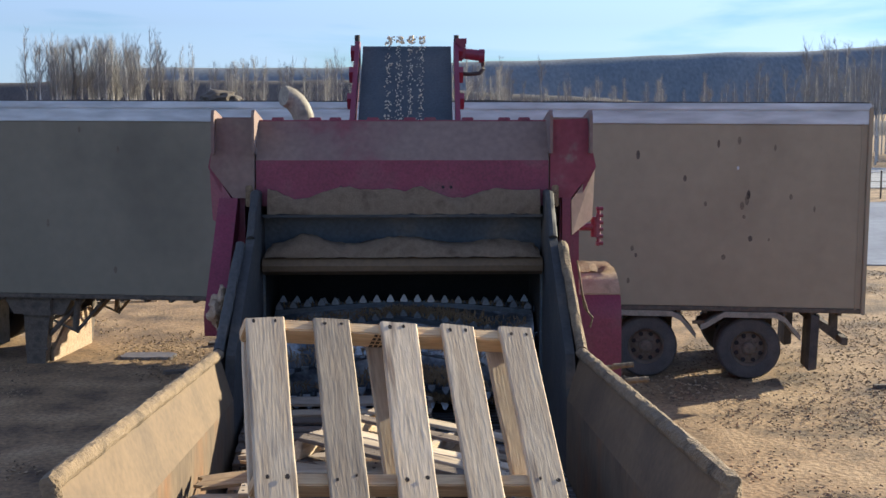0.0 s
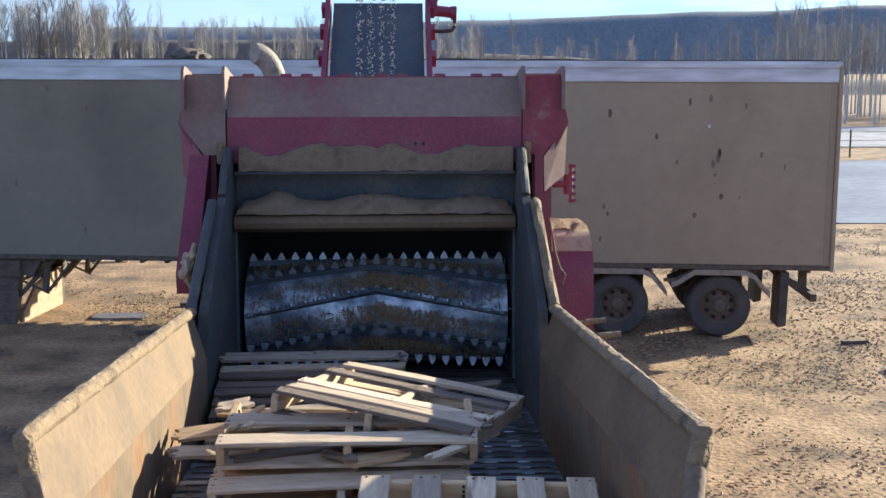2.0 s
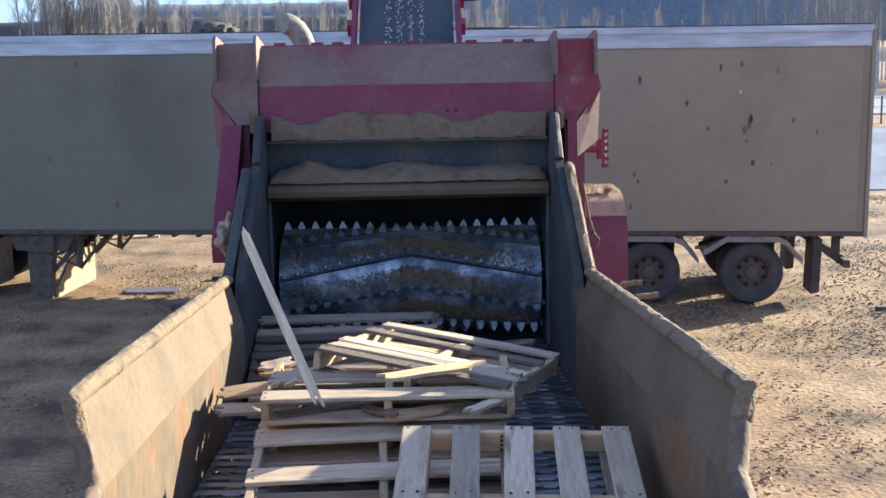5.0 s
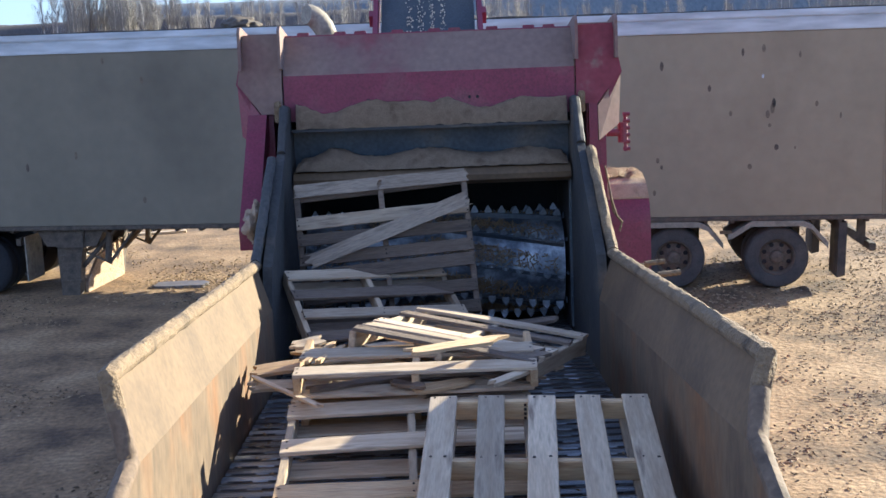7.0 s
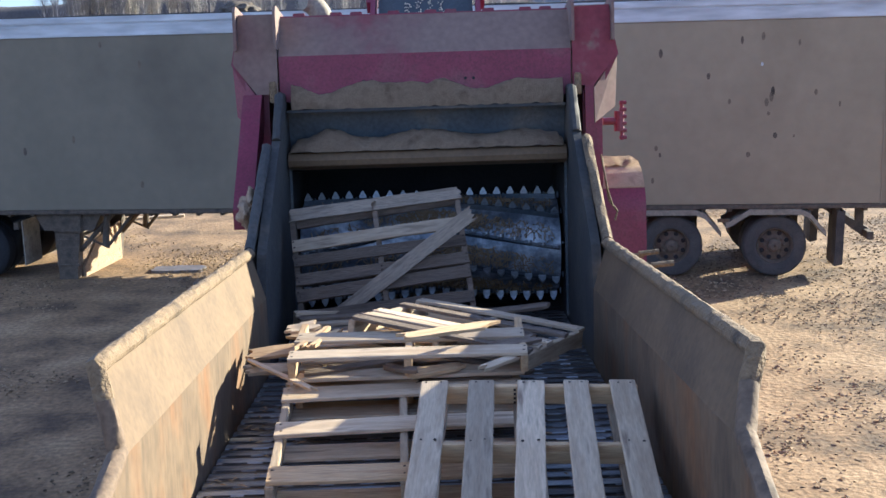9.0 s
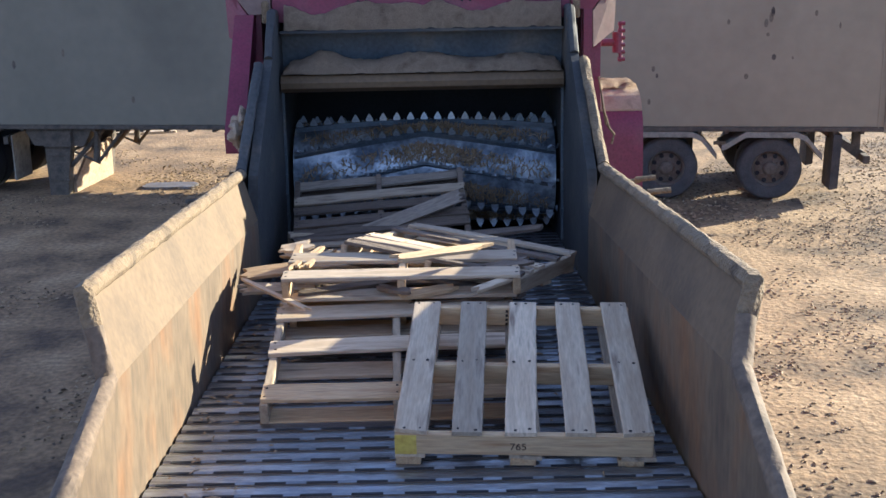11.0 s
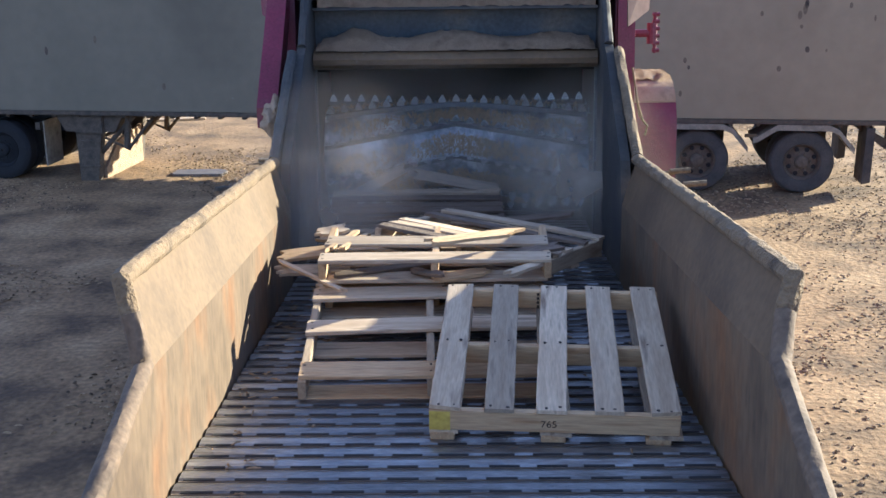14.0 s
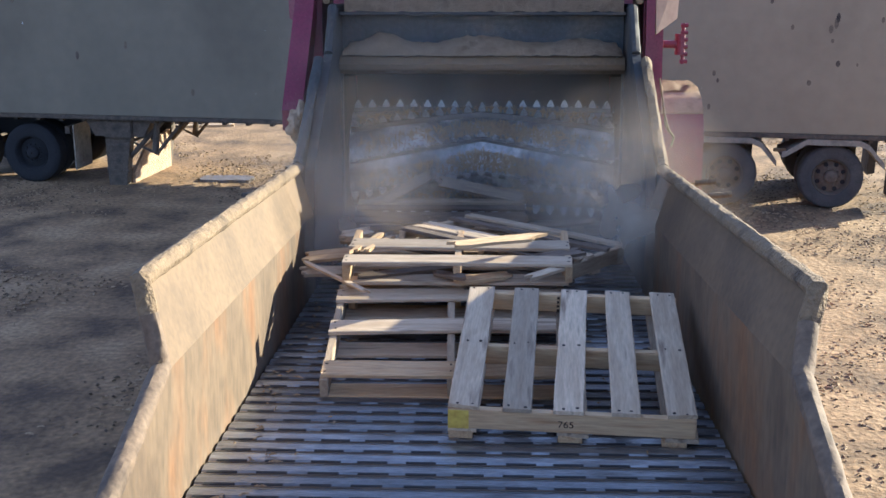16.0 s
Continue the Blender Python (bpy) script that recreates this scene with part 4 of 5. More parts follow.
def belt_chips():
    rnd = random.Random(5)
    for name, count, label in (("belt_chips", 420, "pale chips riding up the discharge belt in rows"), ("falling_chips", 90, "clumps of chips thrown off the belt's top")):
        bm = bmesh.new()
        for _ in range(count):
            col = rnd.choice((-0.33, -0.22, -0.10, 0.02))
            if name == "belt_chips":
                f = rnd.uniform(0.3, 1.0)
                p = Vector((col + rnd.gauss(0, 0.02), 11.6 + 1.8 * f, 3.45 + 1.43 * f + 0.012))
                k = rnd.uniform(0.004, 0.010)
            else:
                p = Vector((col + rnd.gauss(0, 0.025), 13.45 + rnd.gauss(0, 0.03), 4.94 + rnd.uniform(-0.03, 0.05)))
                k = rnd.uniform(0.008, 0.018)
            box(bm, p, (k * 2, k, k), (rnd.uniform(0, 360), rnd.uniform(0, 360), 0))
        tagged(part(name, bm, PALE_CHIP, None, label), "", "wood chips", "", "stuff")


belt_chips()


def dust_cloud(seed, spread, grains, thickness):
    """Fine dust hanging in the air: billowing veils that thin out to their rims, and stray flakes."""
    rnd = np.random.default_rng(seed)
    verts, faces, slots = [], [], []
    sx, sy, sz = (2.3 * k for k in spread)
    n = 16
    for layer in (-0.4, 0.4):
        k0 = len(verts)
        for j in range(n + 1):
            for i in range(n + 1):
                u, w = 2 * i / n - 1, 2 * j / n - 1
                bulge = noise.noise((u * 1.3 + seed, w * 1.3, layer * 5)) * 0.5 - 0.3 * (u * u + w * w)
                verts.append((u * sx, sy * (layer + bulge), w * sz))
        for j in range(n):
            for i in range(n):
                a = k0 + j * (n + 1) + i
                faces.append((a, a + 1, a + n + 2, a + n + 1))
                slots.append(0)
    for c in rnd.normal(0, 1, (grains, 3)) * np.array(spread):
        k0 = len(verts)
        verts.extend((c + rnd.normal(0, 0.0012, (3, 3))).tolist())
        faces.append((k0, k0 + 1, k0 + 2))
        slots.append(1)
    me = bpy.data.meshes.new("dust_cloud")
    me.from_pydata(verts, [], faces)
    m = bpy.data.materials.new("drifting_dust")
    m.use_nodes = True
    nt, l = m.node_tree.nodes, m.node_tree.links
    nt.remove(nt["Principled BSDF"])
    tc, mp, gr, no, ra, mu, tr, df, tl, half, mx = (nt.new("ShaderNode" + k) for k in ("TexCoord", "Mapping", "TexGradient", "TexNoise", "MapRange", "Math", "BsdfTransparent", "BsdfDiffuse", "BsdfTranslucent", "MixShader", "MixShader"))
    mp.inputs["Scale"].default_value = (1 / sx, 0, 1 / sz)
    gr.gradient_type = "SPHERICAL"
    no.inputs["Scale"].default_value, no.inputs["Detail"].default_value, no.inputs["Distortion"].default_value = 2.2, 3, 0.6
    ra.inputs["From Min"].default_value, ra.inputs["From Max"].default_value = 0.25, 0.80
    ra.inputs["To Min"].default_value, ra.inputs["To Max"].default_value = 0.35 * thickness, 1.7 * thickness
    half.inputs[0].default_value = 0.12
    mu.operation = "MULTIPLY"
    mu.use_clamp = True
    for sh in (df, tl):
        sh.inputs["Color"].default_value = (0.66, 0.56, 0.43, 1)
    l.new(tc.outputs["Object"], mp.inputs[0])
    l.new(mp.outputs[0], gr.inputs[0])
    l.new(tc.outputs["Object"], no.inputs["Vector"])
    l.new(no.outputs["Fac"], ra.inputs[0])
    l.new(gr.outputs["Fac"], mu.inputs[0])
    l.new(ra.outputs[0], mu.inputs[1])
    l.new(df.outputs[0], half.inputs[1])
    l.new(tl.outputs[0], half.inputs[2])
    l.new(mu.outputs[0], mx.inputs[0])
    l.new(tr.outputs[0], mx.inputs[1])
    l.new(half.outputs[0], mx.inputs[2])
    l.new(mx.outputs[0], nt["Material Output"].inputs["Surface"])
    me.materials.append(m)
    me.materials.append(AIRBORNE)
    me.polygons.foreach_set("material_index", slots)
    me.polygons.foreach_set("use_smooth", [True] * len(faces))
    ob = new("dust_cloud", me)
    return tagged(ob, "thin haze of sawdust blowing out of the mill", "dust", "", "stuff")


def clump():
    bm = bmesh.new()
    bmesh.ops.create_icosphere(bm, subdivisions=4, radius=1)
    for v in bm.verts:
        n = 1 + 0.5 * noise.noise(v.co * 2.2) + 0.2 * noise.noise(v.co * 7)
        v.co = Vector((v.co.x * 0.10 * n, v.co.y * 0.22 * n, v.co.z * 0.13 * n)) + Vector((-1.20, 7.95, 0.98))
    ob = part("sawdust_clump", bm, DUST, None, "clump of sawdust and straw caught beside the red arm", True)
    ob.matrix_world = MACHINE
    tagged(ob, "", "sawdust", "", "stuff")


clump()


def floor_chips():
    """Splinters lying on the moving floor."""
    rnd = random.Random(31)
    verts, faces = [], []
    for _ in range(130):
        x = rnd.uniform(-0.98, 0.98) if rnd.random() < 0.4 else -0.98 + abs(rnd.gauss(0, 0.15))
        p = Vector((x, rnd.uniform(2.6, 8.4), 0.010))
        q = Euler((0, rnd.uniform(-0.2, 0.2), rnd.uniform(0, 6.3))).to_matrix()
        a, b = rnd.uniform(0.006, 0.03), rnd.uniform(0.003, 0.008)
        k = len(verts)
        for c in ((-a, -b, 0), (a, -b * 0.4, 0), (a * 0.8, b, 0), (-a, b * 0.7, 0), (0, 0, 0.008)):
            verts.append(p + q @ Vector(c))
        faces.extend([(k, k + 1, k + 4), (k + 1, k + 2, k + 4), (k + 2, k + 3, k + 4), (k + 3, k, k + 4)])
    me = bpy.data.meshes.new("floor_chips")
    me.from_pydata(verts, [], faces)
    me.materials.append(CHIP)
    return tagged(new("floor_chips", me), "splinters scattered on the slat floor", "wood chips", "", "stuff")


FLOOR_CHIPS = floor_chips()
dust_left, dust_mid, dust_right = dust_cloud(1, (0.30, 0.30, 0.40), 1200, 0.34), dust_cloud(2, (0.70, 0.16, 0.40), 2500, 0.13), dust_cloud(3, (0.34, 0.25, 0.36), 1200, 0.42)


# ---- pallets ----
def nail_mesh():
    """The one shared mesh of a nail head with its stain."""
    if "nail" in bpy.data.meshes:
        return bpy.data.meshes["nail"]
    bm = bmesh.new()
    rod(bm, (0, 0, 0), (0, 0, 0.003), 0.007, 7)
    return mesh_of("nail", bm, NAIL)


def sawn_board(bm, x, y, z, length, width, thick, rnd, level=1):
    """A rough board along x: wavering edges, a slight bow, worn corners and chipped ends."""
    n, skew, bow, off = 10, rnd.uniform(-0.012, 0.012), rnd.uniform(-0.004, 0.007) * level, rnd.uniform(0, 99)
    chip = [rnd.uniform(0.0, 0.022) if rnd.random() < 0.5 else 0.0 for _ in range(4)]
    prev = None
    for i in range(n + 1):
        f = 2 * i / n - 1
        ring = []
        for sy, sz in ((-1, -0.5), (-1, 0.32), (-0.93, 0.5), (0.93, 0.5), (1, 0.32), (1, -0.5)):
            edge = width / 2 + 0.0035 * noise.noise((f * 5, off, sy * 3))
            cut = (chip[0 if sy < 0 else 1] if i == 0 else -chip[2 if sy < 0 else 3]) if i in (0, n) else 0.0
            ring.append(bm.verts.new((x + f * length / 2 + cut, y + skew * f + sy * edge, z + sz * thick + bow * (1 - f * f) + 0.002 * noise.noise((f * 4, off, sy)))))
        if prev:
            for k in range(6):
                bm.faces.new((prev[k], prev[(k + 1) % 6], ring[(k + 1) % 6], ring[k]))
        else:
            bm.faces.new(ring)
        prev = ring
    bm.faces.new(prev[::-1])


def pallet(name, label, woods, bl=1.22, sl=1.02, tops=7, bottoms=3, widths=0.09, skip=(), seed=0, group="", ys=None):
    """Boards along x, three stringers along y, standing on z = 0."""
    rnd = random.Random(seed)
    P = thing(name, Matrix(), label, "pallet", group)
    for i, x in enumerate((-bl / 2 + 0.02, 0.0, bl / 2 - 0.02)):
        bm = bmesh.new()
        box(bm, (x, 0, 0.0625), (0.038, sl, 0.089), bevel=0.004)
        part("stringer", bm, {FRESH: FRESH_BAR, WOOD: WOOD_BAR}.get(woods[0], woods[0]), P)
    for level, count, z in ((1, tops, 0.116), (0, bottoms, 0.009)):
        for i in range(count):
            if level and i in skip:
                continue
            y = -sl / 2 + widths / 2 + (sl - widths) * i / (count - 1)
            if level and ys:
                y = ys[i]
            w = widths * rnd.uniform(0.92, 1.08)
            bm = bmesh.new()
            sawn_board(bm, rnd.uniform(-0.006, 0.006), y, z, bl, w, 0.018, rnd, level)
            board = part("deck_board", bm, woods[1 + (i + seed) % (len(woods) - 1)], P)
            if level:
                for x in (-bl / 2 + 0.02, 0.0, bl / 2 - 0.02):
                    for dy in (-0.02, 0.022):
                        nail = new("nail", nail_mesh())
                        nail.parent = board
                        nail.location = (x + rnd.uniform(-0.008, 0.008), y + dy * widths / 0.09 + rnd.uniform(-0.008, 0.008), z + 0.0085)
                        nail.scale = [rnd.uniform(0.6, 1.3), rnd.uniform(0.6, 1.2), 0.5]
    return P


def plank(name, label, length, width, material, ragged=0.08, thick=0.018, seed=0, point=0.0):
    """A broken board along x with split ends."""
    rnd = random.Random(seed)
    bm = bmesh.new()
    n, off, twist = 6, rnd.uniform(0, 99), rnd.uniform(-0.5, 0.5)
    ends = [[rnd.uniform(-ragged * 0.4, ragged) + point * abs(i / n - 0.7) * (e == 1) for i in range(n + 1)] for e in (0, 1)]
    levels = []
    for z in (0, thick):
        rows = []
        for k in range(9):
            f = k / 8
            row = []
            for i in range(n + 1):
                v = i / n - 0.5
                x = -length / 2 + ends[0][i] + (length - ends[0][i] - ends[1][i]) * f
                edge = 1 + 0.10 * noise.noise((f * 4, off, round(v * 2)))
                row.append(bm.verts.new((x, v * width * edge, z + v * width * 0.25 * twist * (f - 0.5) + 0.003 * noise.noise((f * 3, off, 5)))))
            rows.append(row)
        levels.append(rows)
    low, top = levels
    for k in range(8):
        for i in range(n):
            bm.faces.new((low[k][i], low[k][i + 1], low[k + 1][i + 1], low[k + 1][i]))
            bm.faces.new((top[k][i], top[k + 1][i], top[k + 1][i + 1], top[k][i + 1]))
        for i in (0, n):
            bm.faces.new((low[k][i], low[k + 1][i], top[k + 1][i], top[k][i]))
    for k in (0, 8):
        for i in range(n):
            bm.faces.new((low[k][i], low[k][i + 1], top[k][i + 1], top[k][i]))
    ob = part(name, bm, material, None, label)
    return tagged(ob, "", "board")


def lay(a, b, up=(0, 0, 1), local=True):
    """Pose of a plank from its end a to its end b, its face towards up."""
    a, b = Vector(a), Vector(b)
    x = (b - a).normalized()
    z = (Vector(up) - x * Vector(up).dot(x)).normalized()
    m = Matrix((x, z.cross(x), z)).transposed().to_4x4()
    m.translation = (a + b) / 2
    return MACHINE @ m if local else m


pallet_numbered = pallet("pallet", "pale pallet with five deck boards lying over another pallet", [FRESH, WOOD, WOOD], bl=1.11, sl=1.005, tops=5, widths=0.127, seed=1)
pallet_floor = pallet("pallet", "pale pallet flat on the slat floor, half covered", [WOOD, WOOD, WOOD, FRESH], bl=1.2, sl=1.02, tops=3, widths=0.14, seed=2, ys=(-0.42, 0.05, 0.45))
pallet_front = pallet("pallet", "broken pallet at the front of the pile", [FRESH, WOOD, WOOD], bl=1.22, sl=0.62, tops=2, widths=0.135, seed=3, ys=(-0.245, 0.02))
pallet_under = pallet("pallet", "crushed pallet at the bottom of the pile", [FRESH, FRESH, WOOD, OLD], bl=1.18, sl=0.9, tops=5, widths=0.12, seed=9)
pallet_skewed = pallet("pallet", "pallet lying askew on top of the pile", [WOOD, WOOD, OLD, WOOD], bl=1.04, sl=1.0, tops=5, widths=0.115, seed=4, ys=(-0.44, -0.30, -0.14, 0.20, 0.445))
pallet_tipped = pallet("pallet", "grey pallet tipped up by the feed drum", [OLD, OLD, OLD, OLD, OLD, WOOD, OLD], bl=1.22, sl=1.0, tops=6, widths=0.085, seed=5, ys=(-0.46, -0.3, -0.13, -0.02, 0.115, 0.24))
bar_left = plank("broken_board", "grey split half of a pallet end board", 0.61, 0.09, GREYED, 0.03, seed=41)
bar_right = plank("broken_board", "grey splintered end board of the tipped pallet", 0.62, 0.09, GREYED, 0.03, seed=42)
pallet_back = pallet("pallet", "weathered pallet at the back of the pile", [WOOD, WOOD, OLD], bl=1.15, sl=1.0, tops=5, widths=0.1, seed=6)
debris()
splinter = plank("broken_board", "fresh split board end thrown onto the pile", 0.60, 0.075, FRESH, 0.05, seed=1, point=0.2)
stake = plank("broken_board", "thin splintered board fallen beside the pile", 0.70, 0.032, WOOD, 0.05, 0.012, seed=2)
leaner = plank("broken_board", "weathered loose board leaning on the tipped pallet", 1.2, 0.1, GREYED, 0.05, seed=3)
loose = []
for i, (ln, w, mt, a, b) in enumerate((
        (0.5, 0.12, FRESH, (-0.98, 5.95, 0.33), (-0.55, 6.02, 0.36)), (0.9, 0.09, WOOD, (-0.75, 5.62, 0.22), (0.1, 5.78, 0.25)), (0.8, 0.09, WOOD, (-0.2, 5.70, 0.24), (0.55, 5.85, 0.28)),
        (0.9, 0.08, FRESH, (-0.7, 6.3, 0.36), (-0.1, 6.05, 0.40)), (1.0, 0.1, WOOD, (-0.6, 6.55, 0.30), (0.3, 6.75, 0.32)), (0.7, 0.09, OLD, (0.0, 6.6, 0.34), (0.6, 6.3, 0.32)),
        (0.45, 0.1, WOOD, (-0.97, 5.72, 0.30), (-0.55, 5.88, 0.27)), (0.7, 0.07, OLD, (-0.3, 5.92, 0.35), (0.35, 6.1, 0.38)), (0.7, 0.08, OLD, (0.1, 6.95, 0.32), (0.7, 6.7, 0.42)),
        (0.54, 0.05, OLD, (-0.64, 5.47, 0.33), (-0.13, 5.64, 0.35)), (0.39, 0.07, FRESH, (-0.69, 5.60, 0.27), (-0.30, 5.60, 0.29)), (0.29, 0.07, FRESH, (-0.10, 5.38, 0.33), (0.18, 5.47, 0.35)),
        (0.51, 0.08, OLD, (-0.07, 5.48, 0.28), (0.44, 5.49, 0.30)), (0.32, 0.05, WOOD, (0.26, 5.23, 0.38), (0.48, 5.47, 0.40)), (0.28, 0.05, OLD, (-0.24, 5.54, 0.34), (-0.05, 5.33, 0.36)),
        (0.21, 0.09, WOOD, (-0.82, 6.15, 0.42), (-0.63, 6.22, 0.44)), (0.47, 0.03, FRESH, (-0.68, 5.58, 0.44), (-0.55, 6.03, 0.46)), (0.35, 0.03, FRESH, (-0.61, 5.60, 0.44), (-0.49, 5.92, 0.46)),
        (0.28, 0.07, OLD, (0.32, 5.56, 0.42), (0.58, 5.67, 0.44)), (0.62, 0.11, FRESH, (-0.02, 6.62, 0.40), (0.5, 6.28, 0.37)))):
    loose.append((plank("broken_board", "loose split board jammed in the pile", ln, w, mt, 0.05, seed=20 + i), a, b))
SPEED = 0.054


def pallet_marks():
    """Number, yellow paint and stamp bars on the numbered pallet."""
    stringers = [o for o in pallet_numbered.children if o.name.startswith("stringer")]
    front, back = stringers[0], stringers[2]
    cu = bpy.data.curves.new("number", "FONT")
    cu.body, cu.size, cu.align_x = "765", 0.045, "CENTER"
    me = bpy.data.meshes.new_from_object(new("number_text", cu))
    bpy.data.objects.remove(bpy.data.objects["number_text"])
    me.materials.append(NAIL)
    ob = new("number", me)
    ob.parent = front
    ob.matrix_basis = Matrix(((0, 0, -1, -0.5555), (-1, 0, 0, 0.02), (0, 1, 0, 0.045), (0, 0, 0, 1)))
    tagged(ob, "black stencilled number")
    bm = bmesh.new()
    box(bm, (-0.5552, 0.459, 0.0625), (0.002, 0.085, 0.086))
    part("paint_patch", bm, YELLOW, front, "faded yellow paint")
    for y in (-0.42, 0.0, 0.45):
        bm = bmesh.new()
        box(bm, (-0.53, y, -0.012), (0.055, 0.1, 0.034), bevel=0.003)
        part("foot_block", bm, FRESH, pallet_numbered)
    bm = bmesh.new()
    for k in range(4):
        for j in range(3):
            box(bm, (0.5155, 0.065 - j * 0.018, 0.028 + k * 0.022), (0.001, 0.012, 0.013))
    part("stamp", bm, NAIL, back)


pallet_marks()


def motions():
    def ride(thing_ob, x, y, z, rx, ry, rz, t0=12.5, times=(0, 1, 2, 4, 6, 8, 10, 12, 14, 16), speed=SPEED):
        walk(thing_ob, [(t, MACHINE @ pose(x, y + speed * (t - t0), z, rx, ry, rz)) for t in times])
    walk(APRON, [(t, pose(0, SPEED * t, 0)) for t in (0, 1, 2, 4, 6, 8, 10, 12, 14, 15, 16)])
    walk(FLOOR_CHIPS, [(t, MACHINE @ pose(0, SPEED * t, 0)) for t in (0, 1, 2, 4, 6, 8, 10, 12, 14, 15, 16)])
    # the feed head rides up on the wood, about a pivot behind it
    def lifted(d):
        return MACHINE @ pose(0, 12.6, 1.6, -math.degrees(d / 3.9)) @ pose(0, -12.6, -1.6)
    ups = [(t, lifted(d)) for t, d in ((0, 0), (2.5, 0.004), (5, 0), (7.7, 0.0), (8.5, 0.026), (9, 0.048), (9.5, 0.002), (10, 0.004), (11.2, 0.03), (12.5, 0.065), (13, 0.07), (13.5, 0.082), (14, 0.105), (15, 0.105), (15.5, 0.12), (16, 0.125))]
    for ob in [FEED_HEAD] + HEAPS:
        walk(ob, ups)
    walk(DRUM_OB, [(t, pose(0, 9.30, 0.48, a)) for t, a in ((0, 7), (2.5, 34), (5, 62), (7, 86), (9, 110), (12, 128), (14, 138), (16, 150))])
    # the numbered pallet drops in, bounces and rides
    drop = [(0.0, 0.065, 3.556, 0.862, 52.5, 5.2, 18.7), (0.1, 0.12, 3.89, 0.54, 54, 0, -1), (0.2, 0.22, 3.95, 0.24, 40, 0, -6), (0.3, 0.16, 4.01, 0.293, 27, 3.8, -14.6), (0.4, 0.204, 4.168, 0.303, 23.8, 15, -17.1), (0.5, 0.346, 4.076, 0.326, 21.7, 14.4, -14), (0.6, 0.368, 4.202, 0.225, 16.3, 9.9, -10.8), (0.8, 0.43, 4.24, 0.155, 13.1, 0.5, -3.6)]
    rows = [(t, MACHINE @ pose(x, y, z, rx, ry, rz) @ pose(0, 0, 0, 0, 0, 90)) for t, x, y, z, rx, ry, rz in drop]
    rows += [(t, MACHINE @ pose(0.437, 4.955 + SPEED * (t - 14), 0.150, 13.1, 0.9, -3.44) @ pose(0, 0, 0, 0, 0, 90)) for t in (1.2, 2, 4, 6, 8, 10, 12, 14, 16)]
    walk(pallet_numbered, rows)
    ride(pallet_floor, -0.118, 5.391, 0.071, 9.5, -0.2, 1.8)
    pile = (0, 2, 4, 5, 7, 9, 10.5, 12.5, 14, 16)
    adv = {0: -0.44, 2: -0.35, 4: -0.255, 5: -0.21, 7: -0.11, 9: 0.005, 10.5: 0.08, 12.5: 0.18, 14: 0.26, 16: 0.37}
    walk(pallet_front, [(t, MACHINE @ pose(-0.10, 5.97 + adv[t], 0.347, 7.7, -0.3, -0.8)) for t in pile])
    walk(pallet_under, [(t, MACHINE @ pose(-0.12, 6.22 + adv[t], 0.145, 4, 0.5, 2)) for t in pile])
    walk(pallet_skewed, [(t, MACHINE @ pose(*p)) for t, *p in ((0, 0.15, 5.89, 0.39, -2, 7.6, -21), (2.5, 0.155, 6.0, 0.39, -2, 7.6, -21), (5, 0.16, 6.12, 0.39, -2, 7.6, -21.3), (9, 0.22, 6.37, 0.33, -4, 7.4, -23.5), (12.5, 0.21, 6.54, 0.315, -4, 6, -23.5), (14, 0.21, 6.68, 0.31, -4, 6, -24), (16, 0.21, 6.79, 0.31, -4, 6, -24))])
    # the tipped pallet and the two halves of its end board, which split late
    tip = [(0, -0.4, 7.36, 0.165, 12, 0), (2, -0.4, 7.45, 0.165, 12, 0), (4, -0.41, 7.55, 0.165, 13, 0), (5.2, -0.42, 7.6, 0.165, 13, 0), (6, -0.38, 7.75, 0.4, 40, -1), (7.3, -0.335, 8.127, 0.756, 78, -4), (7.7, -0.335, 8.11, 0.725, 76, -4), (9, -0.335, 8.074, 0.504, 62, -6), (10, -0.3, 8.043, 0.282, 45, -6), (12.5, -0.3, 8.17, 0.248, 14, 0), (14, -0.28, 8.21, 0.218, 11, 0), (16, -0.28, 8.27, 0.198, 11, 0)]
    tilt = [(t, MACHINE @ pose(x, y, z, rx, ry, 2)) for t, x, y, z, rx, ry in tip]
    walk(pallet_tipped, tilt)
    walk(bar_left, [(t, m @ pose(-0.305, 0.47, 0.107)) for t, m in tilt if t < 13] + [(t, lay((-0.86, 8.40 + d, 0.29), (-0.40, 8.5 + d, 0.53), (0, -0.7, 0.7))) for t, d in ((13.6, 0), (14, 0), (16, 0.04))])
    walk(bar_right, [(t, m @ pose(0.305, 0.47, 0.107)) for t, m in tilt if t < 13] + [(t, lay((-0.42, 8.5 + d, 0.52), (0.42, 8.5 + d, 0.36), (0, -0.7, 0.7))) for t, d in ((13.6, 0), (14, 0), (16, 0.04))])
    back = [(0, -0.4, 6.95, 0.02, 0, 0, 2), (2, -0.4, 7.06, 0.02, 0, 0, 2), (4, -0.4, 7.18, 0.02, 0, 0, 2), (5.2, -0.4, 7.25, 0.02, 0, 0, 2), (6.3, -0.38, 7.5, 0.2, 25, 2, 14), (7.3, -0.37, 7.64, 0.30, 28, 3, 22), (7.5, -0.369, 7.66, 0.259, 24, 2.7, 21.8), (7.8, -0.33, 7.58, 0.18, 8, 2, 18), (8.3, -0.28, 7.48, 0.155, 0.5, 1, 15), (9, -0.27, 7.5, 0.15, 0, 1, 15), (12.5, -0.27, 7.66, 0.13, 0, 1, 14), (16, -0.26, 7.84, 0.11, 0, 1, 14)]
    walk(pallet_back, [(t, MACHINE @ pose(*p)) for t, *p in back])
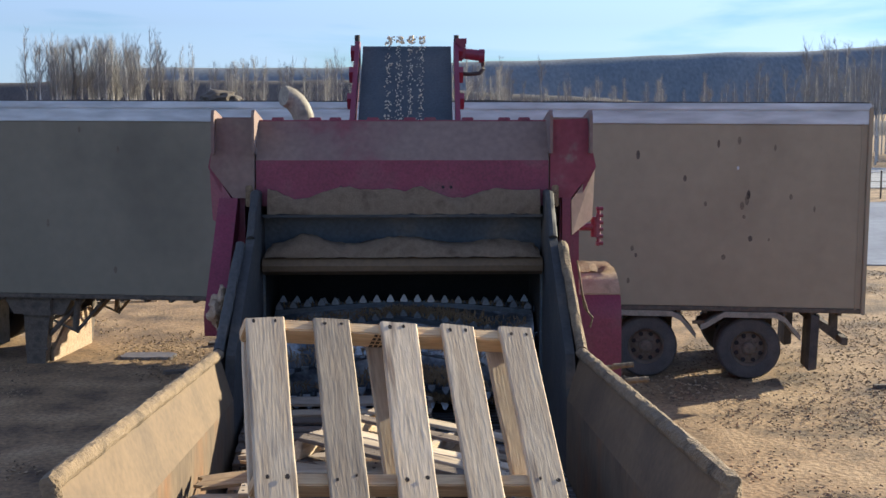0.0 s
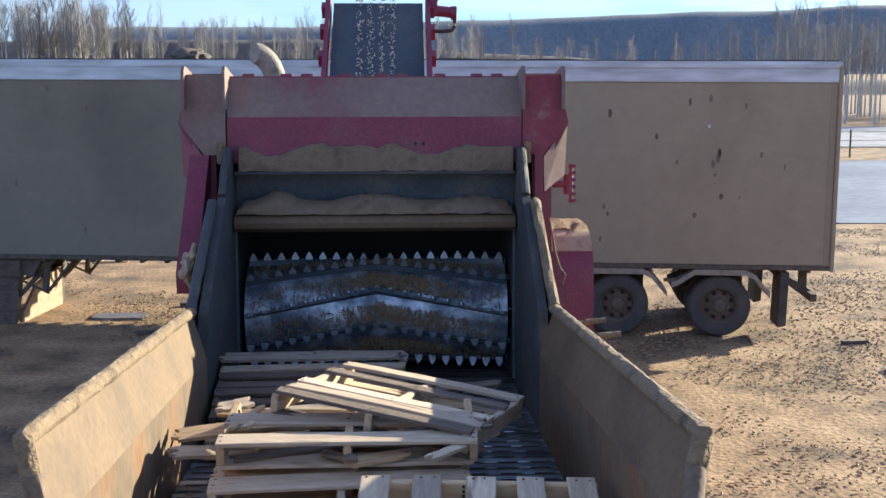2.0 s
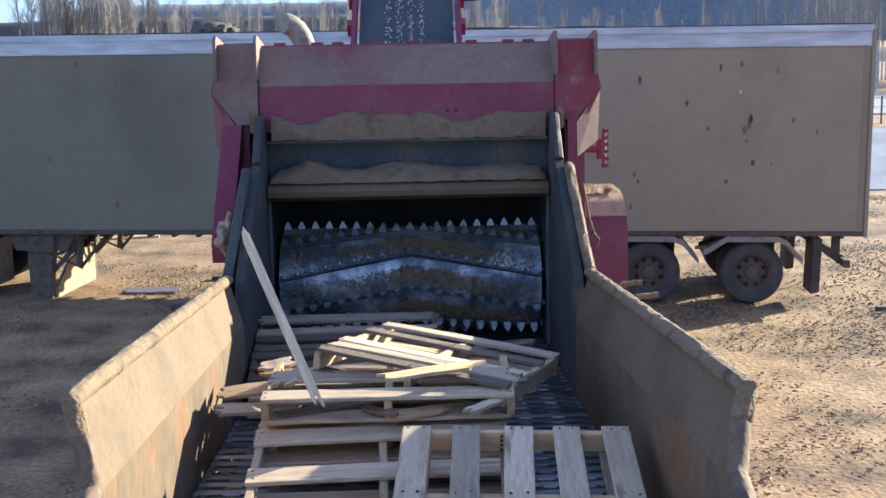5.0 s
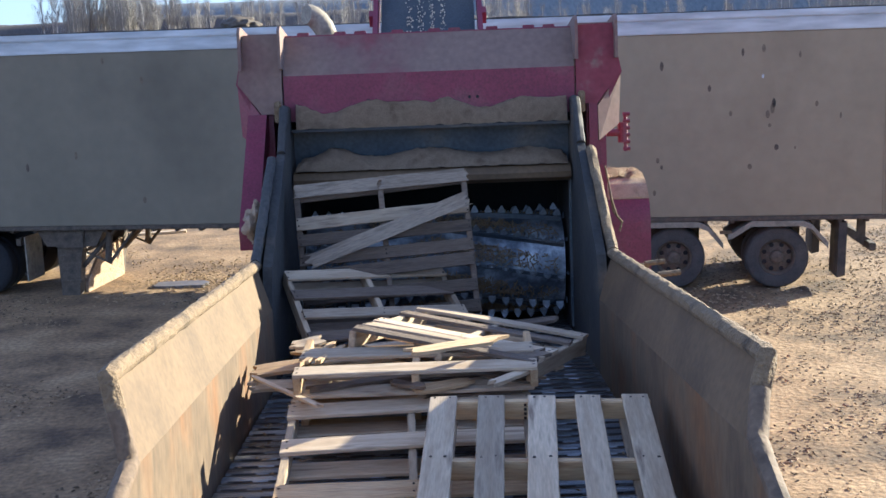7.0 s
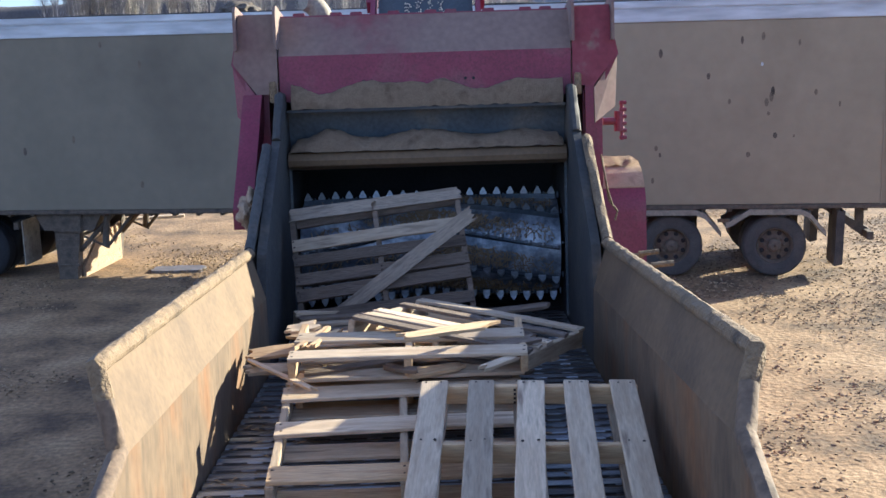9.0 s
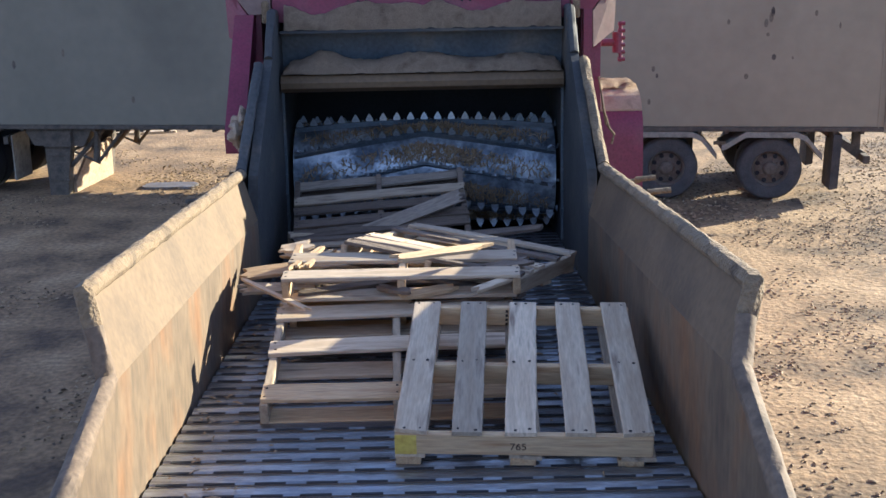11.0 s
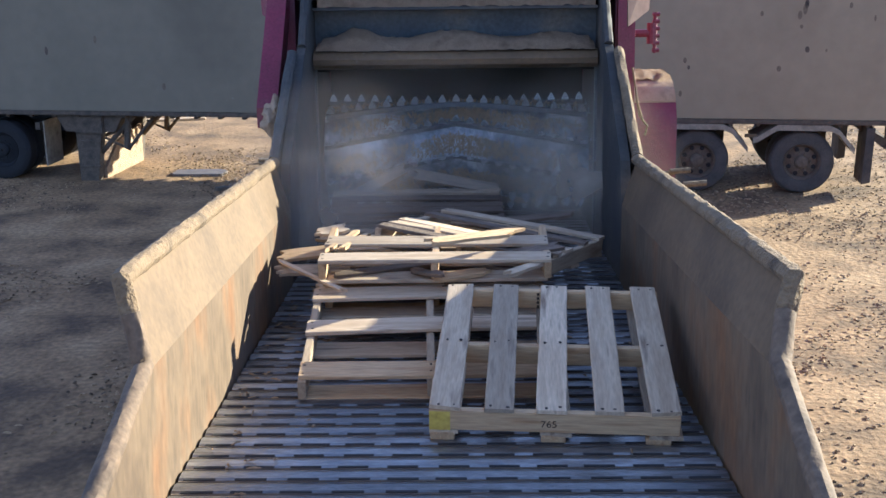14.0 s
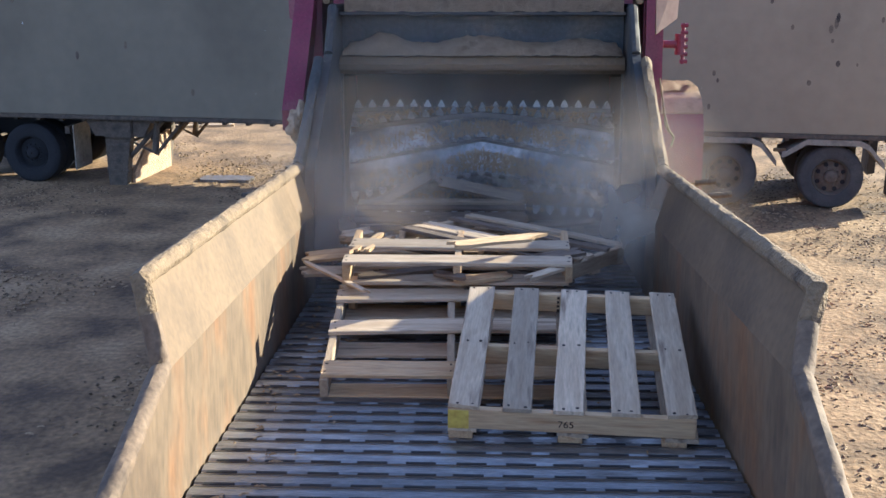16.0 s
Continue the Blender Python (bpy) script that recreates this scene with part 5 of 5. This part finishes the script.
    for ob, a, b in loose:
        walk(ob, [(t, lay((a[0], a[1] + adv[t] + 0.24, a[2]), (b[0], b[1] + adv[t] + 0.24, b[2]), (0, -0.3, 1))) for t in pile])
    fly = [(2.7, (0.01, 1.46, 1.30), (0.03, 1.88, 1.52), (0.6, -1, 0.6)), (2.8, (-0.06, 1.45, 1.40), (0.15, 1.85, 1.72), (-0.25, -1, 0.2)), (2.9, (-0.10, 1.88, 1.45), (0.25, 2.08, 1.80), (0.8, -0.3, -0.4)), (3.0, (-0.10, 2.53, 1.51), (0.31, 2.75, 1.68), (0.2, -1, 0.9)), (3.1, (-0.10, 3.75, 1.46), (0.25, 4.1, 1.42), (0.5, -0.3, 1)), (3.2, (0.01, 4.88, 1.36), (0.23, 4.63, 0.99), (0.9, -0.5, 0.3)), (3.3, (0.11, 4.91, 0.70), (0.16, 5.25, 1.05), (0.2, -1, 0.7)), (3.4, (0.0, 5.20, 0.55), (0.30, 5.52, 0.66), (0.2, -0.7, 1))]
    away = lay((1.5, -2.0, 0.1), (1.9, -2.2, 0.1), local=False)
    rest = [(t, lay((-0.08, 5.58 + adv[t], 0.535), (0.33, 5.85 + adv[t], 0.53), (0, -0.25, 1))) for t in (4, 5, 7, 9, 10.5, 12.5, 14, 16)]
    walk(splinter, [(0, away), (2.3, away)] + [(t, lay(a, b, up)) for t, a, b, up in fly] + rest)
    fall = [(4.68, (-0.30, 2.00, 0.20), (-0.40, 2.20, 0.80)), (4.80, (-0.38, 3.52, 0.63), (-0.52, 3.77, 1.14)), (4.90, (-0.32, 3.80, 0.74), (-0.55, 3.98, 1.29)), (5.00, (-0.32, 4.02, 0.77), (-0.58, 4.21, 1.34)), (5.10, (-0.38, 4.08, 0.79), (-0.63, 4.30, 1.29)), (5.20, (-0.35, 4.14, 0.74), (-0.61, 4.51, 1.11))]
    away = lay((1.5, -2.6, 0.1), (2.2, -2.8, 0.1), local=False)
    settle = [(t, lay((-0.55, 5.47 + adv[t], 0.30), (-1.0, 6.08 + adv[t], 0.34))) for t in (7, 9, 10.5, 12.5, 14, 16)]
    walk(stake, [(0, away), (4.3, away)] + [(t, lay(a, b, (0.4, -1, 0.3))) for t, a, b in fall] + [(5.6, lay((-0.52, 5.45, 0.36), (-0.95, 6.0, 0.45), (0.2, -0.3, 1)))] + settle)
    for ob, rows in ((dust_left, ((0, 0, 12.2, 0.5), (10.6, 0, 12.0, 0.5), (12.4, -0.5, 9.9, 0.4), (13.3, -0.82, 8.0, 0.45), (14.5, -0.86, 7.45, 0.45), (16, -0.84, 7.15, 0.5))),
                     (dust_mid, ((0, 0, 12.4, 0.5), (11.0, 0, 12.2, 0.5), (12.6, 0, 10.2, 0.5), (13.8, -0.1, 8.55, 0.5), (14.8, 0.0, 8.35, 0.65), (16, 0.05, 8.2, 0.85))),
                     (dust_right, ((0, 0.3, 12.4, 0.5), (11.5, 0.3, 12.2, 0.5), (13.2, 0.5, 10.0, 0.5), (14.4, 0.92, 8.1, 0.5), (15.2, 0.88, 7.5, 0.5), (16, 0.86, 7.2, 0.55)))):
        walk(ob, [(t, MACHINE @ pose(x, y, z, 0, 1.5 * t, 0)) for t, x, y, z in rows])
    lean = [(0, (-0.98, 7.68, 0.37), (0.12, 7.72, 0.37), (0, -0.2, 1)), (3, (-0.99, 7.82, 0.37), (0.13, 7.86, 0.37), (0, -0.2, 1)), (5.2, (-0.99, 7.92, 0.375), (0.13, 7.98, 0.375), (0, -0.2, 1)), (6.3, (-0.9, 7.85, 0.5), (0.25, 7.95, 0.8), (0, -0.8, 0.6)), (7.3, (-0.885, 7.9, 0.72), (0.27, 7.95, 1.15), (0.1, -1, 0.2)), (7.5, (-0.885, 7.9, 0.70), (0.27, 7.95, 1.13), (0.1, -1, 0.2)), (7.9, (-0.78, 7.88, 0.45), (0.28, 7.95, 1.06), (0.1, -1, 0.3)), (9, (-0.647, 7.85, 0.24), (0.313, 7.95, 0.92), (0.1, -1, 0.3)), (10, (-0.81, 7.8, 0.13), (0.376, 8.0, 0.69), (0, -0.9, 0.5)), (12.5, (-0.88, 7.9, 0.10), (0.2, 8.05, 0.40), (0, -0.7, 0.7)), (14, (-0.8, 8.0, 0.10), (0.3, 8.1, 0.28), (0, -0.5, 0.9)), (16, (-0.8, 8.1, 0.10), (0.3, 8.2, 0.24), (0, -0.4, 1))]
    walk(leaner, [(t, lay(a, b, up)) for t, a, b, up in lean])


motions()
